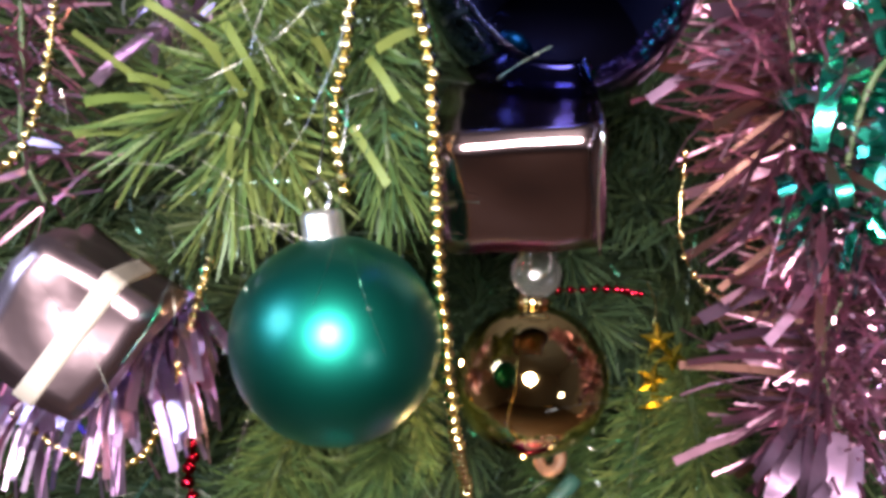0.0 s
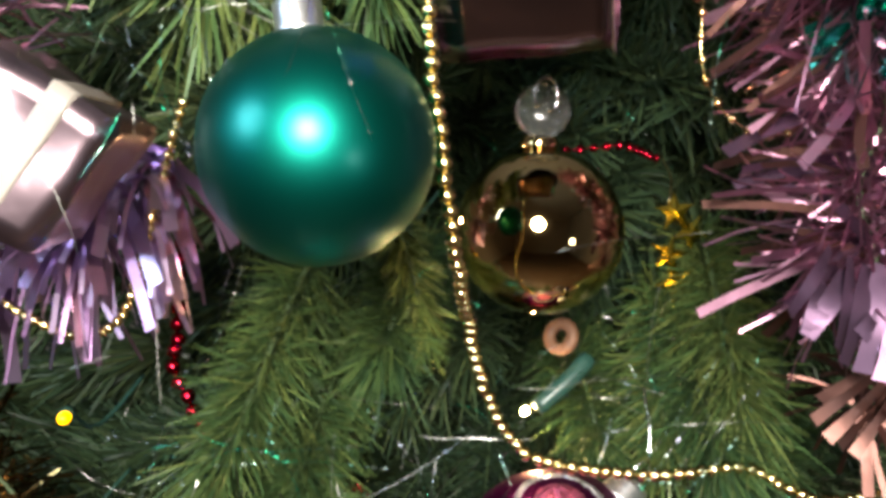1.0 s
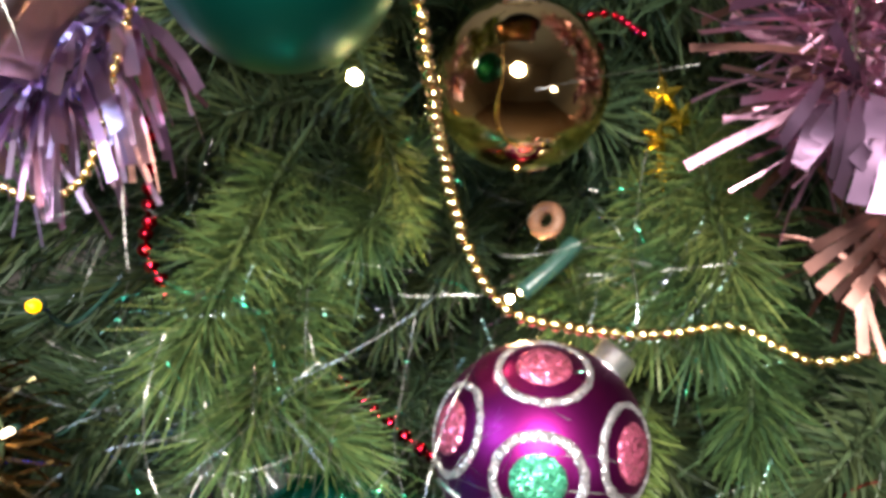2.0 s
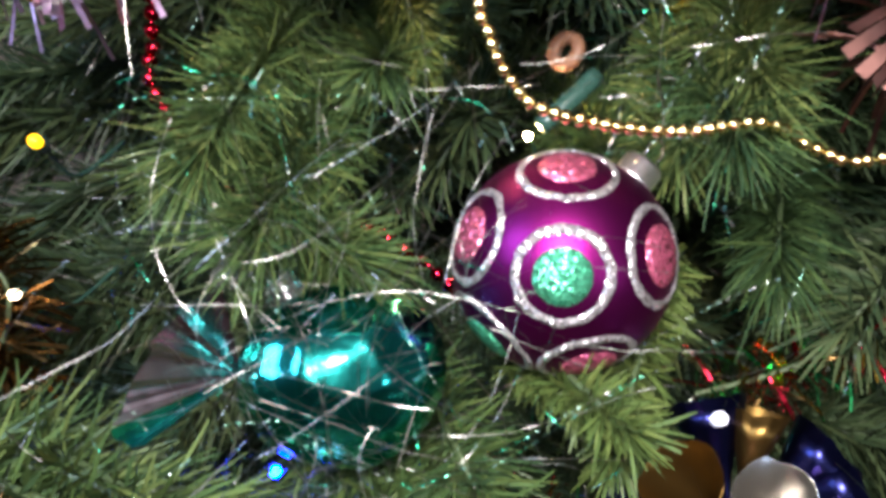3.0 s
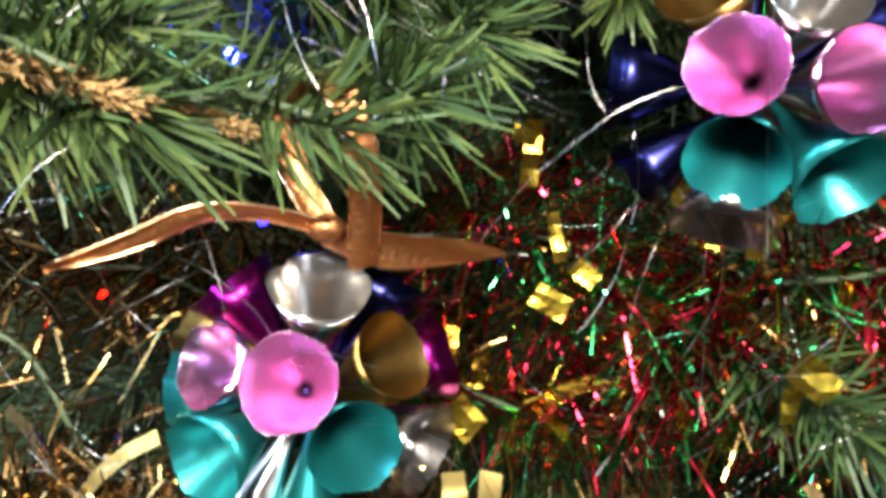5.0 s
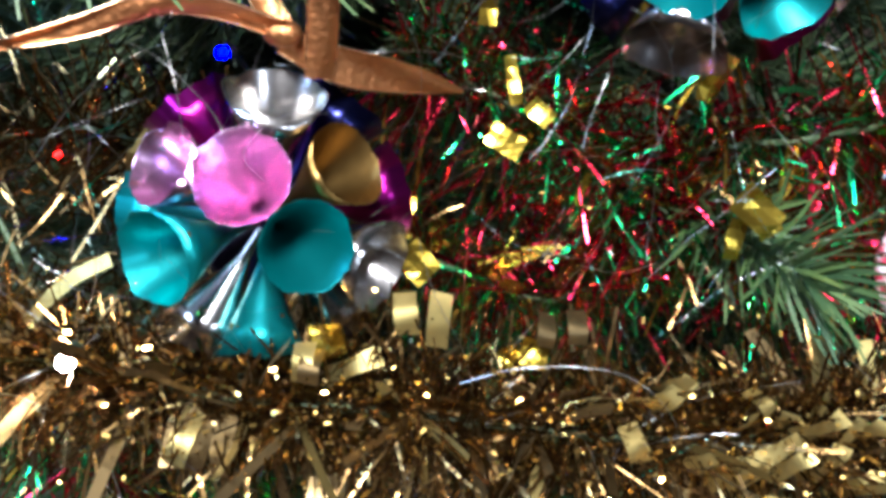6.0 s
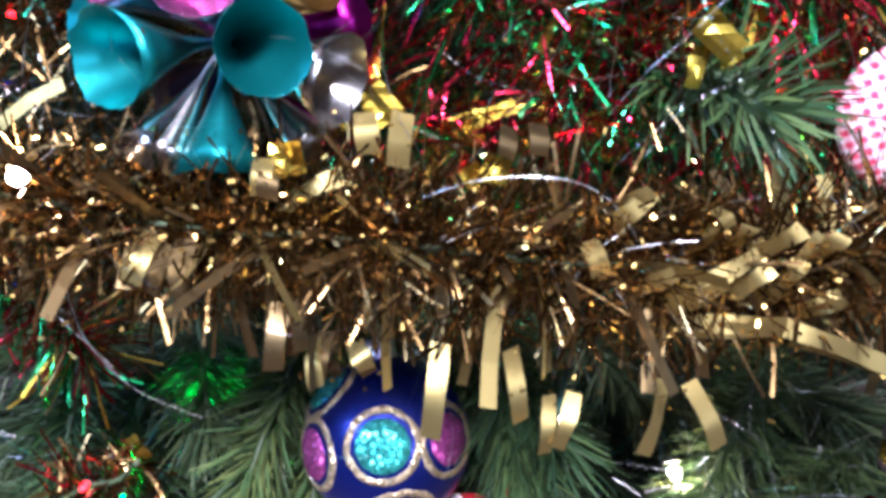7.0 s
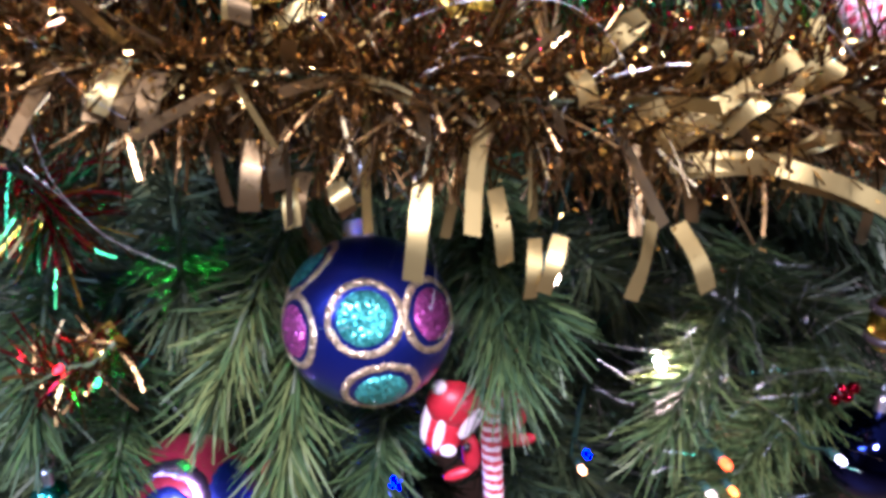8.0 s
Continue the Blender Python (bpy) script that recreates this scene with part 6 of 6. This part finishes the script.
strand([Vector((-0.1250, 0.2850, 1.1700)), Vector((-0.1100, 0.2890, 1.1640)), Vector((-0.0950, 0.2850, 1.1600)), Vector((-0.0760, 0.2890, 1.1450)), Vector((-0.0610, 0.2850, 1.1370)), Vector((-0.0490, 0.2890, 1.1250))], 0.0010)
strand([Vector((-0.0900, 0.2880, 1.2350)), Vector((-0.0870, 0.2920, 1.2270)), Vector((-0.0780, 0.2880, 1.2150)), Vector((-0.0740, 0.2920, 1.2030))], 0.0010)
strand([Vector((-0.0590, 0.2860, 1.2350)), Vector((-0.0520, 0.2900, 1.2260)), Vector((-0.0450, 0.2860, 1.2170)), Vector((-0.0400, 0.2900, 1.2030)), Vector((-0.0350, 0.2860, 1.1900)), Vector((-0.0330, 0.2900, 1.1550))], 0.0010)
strand([Vector((-0.0220, 0.2900, 1.2230)), Vector((-0.0140, 0.2940, 1.2120)), Vector((-0.0090, 0.2900, 1.2000))], 0.0010)
strand([Vector((-0.0810, 0.2850, 1.1650)), Vector((-0.0730, 0.2890, 1.1700)), Vector((-0.0630, 0.2850, 1.1800)), Vector((-0.0470, 0.2890, 1.1800))], 0.0010)
strand([Vector((-0.0460, 0.2840, 1.1780)), Vector((-0.0370, 0.2880, 1.1730)), Vector((-0.0270, 0.2840, 1.1710)), Vector((-0.0150, 0.2880, 1.1630)), Vector((-0.0100, 0.2840, 1.1620))], 0.0010)
strand([Vector((-0.0650, 0.2840, 1.1590)), Vector((-0.0570, 0.2880, 1.1670)), Vector((-0.0470, 0.2840, 1.1800))], 0.0010)
strand([Vector((-0.0800, 0.2860, 1.1700)), Vector((-0.0790, 0.2900, 1.1750)), Vector((-0.0760, 0.2860, 1.1820))], 0.0010)
strand([Vector((-0.0340, 0.2880, 1.2180)), Vector((-0.0270, 0.2920, 1.2100)), Vector((-0.0160, 0.2880, 1.1990)), Vector((-0.0110, 0.2920, 1.1840)), Vector((-0.0080, 0.2880, 1.1660))], 0.0010)
strand([Vector((-0.0080, 0.2860, 1.2170)), Vector((-0.0080, 0.2900, 1.2000)), Vector((0.0010, 0.2860, 1.1850)), Vector((0.0060, 0.2900, 1.1720))], 0.0010)
strand([Vector((-0.0930, 0.2900, 1.2200)), Vector((-0.0950, 0.2940, 1.2120)), Vector((-0.0900, 0.2900, 1.2010))], 0.0010)
strand([Vector((-0.1130, 0.2900, 1.1650)), Vector((-0.1070, 0.2940, 1.1590)), Vector((-0.0950, 0.2900, 1.1560)), Vector((-0.0840, 0.2940, 1.1590))], 0.0010)
strand([Vector((-0.1150, 0.2830, 1.0950)), Vector((-0.1040, 0.2870, 1.0990)), Vector((-0.0790, 0.2830, 1.1060))], 0.0010)
strand([Vector((-0.0680, 0.2840, 1.1410)), Vector((-0.0590, 0.2880, 1.1350)), Vector((-0.0470, 0.2840, 1.1280))], 0.0010)
strand([Vector((-0.1100, 0.2840, 1.0970)), Vector((-0.0970, 0.2880, 1.1010)), Vector((-0.0780, 0.2840, 1.1060))], 0.0010)
strand([Vector((-0.1050, 0.2840, 1.1060)), Vector((-0.1030, 0.2880, 1.0920)), Vector((-0.0940, 0.2840, 1.0850))], 0.0010)
strand([Vector((-0.1130, 0.2840, 1.0820)), Vector((-0.1060, 0.2880, 1.0790)), Vector((-0.0980, 0.2840, 1.0770))], 0.0010)
strand([Vector((0.0410, 0.3300, 1.0900)), Vector((0.0690, 0.3340, 1.0790)), Vector((0.0940, 0.3300, 1.0690))], 0.0010)
strand([Vector((0.0360, 0.3100, 1.1160)), Vector((0.0430, 0.3140, 1.1050)), Vector((0.0550, 0.3100, 1.0990))], 0.0010)
strand([Vector((-0.0990, 0.3000, 1.2630)), Vector((-0.0870, 0.3040, 1.2720)), Vector((-0.0680, 0.3000, 1.2710)), Vector((-0.0440, 0.3040, 1.2710)), Vector((-0.0160, 0.3000, 1.2700))], 0.0010)
strand([Vector((-0.0750, 0.3100, 1.2700)), Vector((-0.0670, 0.3140, 1.2760)), Vector((-0.0540, 0.3100, 1.2740)), Vector((-0.0490, 0.3140, 1.2600)), Vector((-0.0450, 0.3100, 1.2430)), Vector((-0.0460, 0.3140, 1.2130))], 0.0010)
strand([Vector((0.0600, 0.3000, 1.2640)), Vector((0.0730, 0.3040, 1.2800)), Vector((0.0820, 0.3000, 1.2950))], 0.0010)
strand([Vector((0.0730, 0.3000, 1.2630)), Vector((0.0880, 0.3040, 1.2770)), Vector((0.0950, 0.3000, 1.2960))], 0.0010)
strand([Vector((0.0530, 0.3100, 1.1910)), Vector((0.0780, 0.3140, 1.2040)), Vector((0.0990, 0.3100, 1.2140))], 0.0010)
strand([Vector((-0.1080, 0.3500, 0.9660)), Vector((-0.1060, 0.3540, 0.9490)), Vector((-0.0940, 0.3500, 0.9340)), Vector((-0.0890, 0.3540, 0.9150))], 0.0010)
strand([Vector((0.0500, 0.3000, 0.9570)), Vector((0.0710, 0.3040, 0.9590)), Vector((0.0850, 0.3000, 0.9700)), Vector((0.1060, 0.3040, 0.9820))], 0.0010)
strand([Vector((0.1290, 0.3000, 0.9630)), Vector((0.1430, 0.3040, 0.9740)), Vector((0.1490, 0.3000, 0.9870))], 0.0010)
strand([Vector((0.0250, 0.2900, 0.9520)), Vector((0.0290, 0.2940, 0.9630)), Vector((0.0310, 0.2900, 0.9770))], 0.0010)
strand([Vector((-0.0620, 0.3600, 0.8740)), Vector((-0.0460, 0.3640, 0.8540)), Vector((-0.0320, 0.3600, 0.8380))], 0.0010)


def hair(label, centre, spread, count, length, seed, width=0.00028, material=None):
    """A loose tangle of very thin silver hair."""
    rng = random.Random(seed)
    verts, faces = [], []
    for _ in range(count):
        p = Vector(centre) + Vector((rng.gauss(0, spread[0]), rng.gauss(0, spread[1]), rng.gauss(0, spread[2])))
        way = Vector((rng.gauss(0, 1), rng.gauss(0, 0.35), rng.gauss(0, 1))).normalized()
        bend = Vector((rng.gauss(0, 1), rng.gauss(0, 0.4), rng.gauss(0, 1))) * 0.07
        n = int(length * rng.uniform(0.5, 1.3) / 0.003)
        base = len(verts)
        side = Vector((rng.gauss(0, 1), rng.gauss(0, 1), rng.gauss(0, 1)))
        for k in range(n):
            side += Vector((rng.gauss(0, 0.5), rng.gauss(0, 0.5), rng.gauss(0, 0.5)))
            s = (side - way * side.dot(way)).normalized() * width * 0.5
            verts += [p - s, p + s]
            if k:
                b = base + 2 * k
                faces.append((b - 2, b - 1, b + 1, b))
            way = (way + bend + Vector((rng.gauss(0, 0.05), 0, rng.gauss(0, 0.05) - 0.01))).normalized()
            bend *= 0.97
            p = p + way * 0.003
    ob = sheet("angel_hair", verts, faces, material or HAIR)
    return tagged(ob, label, "angel hair", "", "stuff")


hair("tangle of thin silver hair over the teal sweet", Vector((-0.0299, 0.2920, 1.1959)), (0.028, 0.004, 0.024), 95, 0.075, 1, 0.00017)
hair("thin silver hair over lower needles", Vector((-0.0511, 0.2850, 1.1395)), (0.055, 0.008, 0.03), 42, 0.07, 2, 0.00017)
hair("thin silver hair among upper needles", Vector((-0.0547, 0.2600, 1.4229)), (0.028, 0.006, 0.022), 46, 0.05, 3, 0.00017)
hair("thin silver hair over middle branches", Vector((-0.0548, 0.3200, 1.2486)), (0.055, 0.01, 0.035), 55, 0.065, 24, 0.00015)
hair("thin silver hair over the mixed tinsel", Vector((0.0454, 0.3150, 1.0781)), (0.05, 0.012, 0.04), 36, 0.07, 5, 0.00017)
hair("thin silver hair at the side of gold tinsel", Vector((-0.0996, 0.3000, 1.0138)), (0.02, 0.008, 0.04), 40, 0.06, 6, 0.00017)
hair("thin silver hair behind the gold bauble", Vector((0.0594, 0.3700, 1.2731)), (0.03, 0.012, 0.022), 40, 0.045, 7, 0.00017)
hair("thin silver hair among lower right branches", Vector((0.1776, 0.3700, 0.8518)), (0.034, 0.012, 0.03), 60, 0.05, 8, 0.00017)
hair("silver threads tangled among low needles", Vector((0.1500, 0.3600, 0.8450)), (0.035, 0.008, 0.03), 46, 0.03, 18, 0.0003)
hair("thin silver hair over the gold tinsel", Vector((0.0454, 0.2850, 1.0010)), (0.07, 0.008, 0.03), 22, 0.06, 9, 0.00017)
for n, (at, spread) in enumerate((
    (Vector((-0.0517, 0.3100, 1.2538)), (0.06, 0.012, 0.035)), (Vector((-0.0362, 0.2950, 1.2034)), (0.05, 0.008, 0.03)), (Vector((0.0750, 0.3450, 1.2740)), (0.05, 0.014, 0.03)), (Vector((0.0002, 0.3700, 1.2844)), (0.06, 0.02, 0.04)),
    (Vector((-0.0513, 0.2650, 1.4312)), (0.04, 0.008, 0.03)), (Vector((-0.0544, 0.2850, 1.1353)), (0.06, 0.008, 0.03)), (Vector((0.0632, 0.3300, 1.0763)), (0.06, 0.012, 0.04)), (Vector((0.0788, 0.3350, 1.1819)), (0.05, 0.012, 0.04)),
    (Vector((0.0927, 0.3150, 1.0340)), (0.06, 0.012, 0.04)), (Vector((-0.0244, 0.3450, 0.8619)), (0.06, 0.012, 0.04)), (Vector((0.1626, 0.3650, 0.8569)), (0.05, 0.014, 0.04)), (Vector((-0.1006, 0.3050, 0.9949)), (0.025, 0.01, 0.05)),
)):
    hair("short iridescent green and silver threads caught on needles", at, spread, 34, 0.022, 360 + n, 0.0002, STRAND)
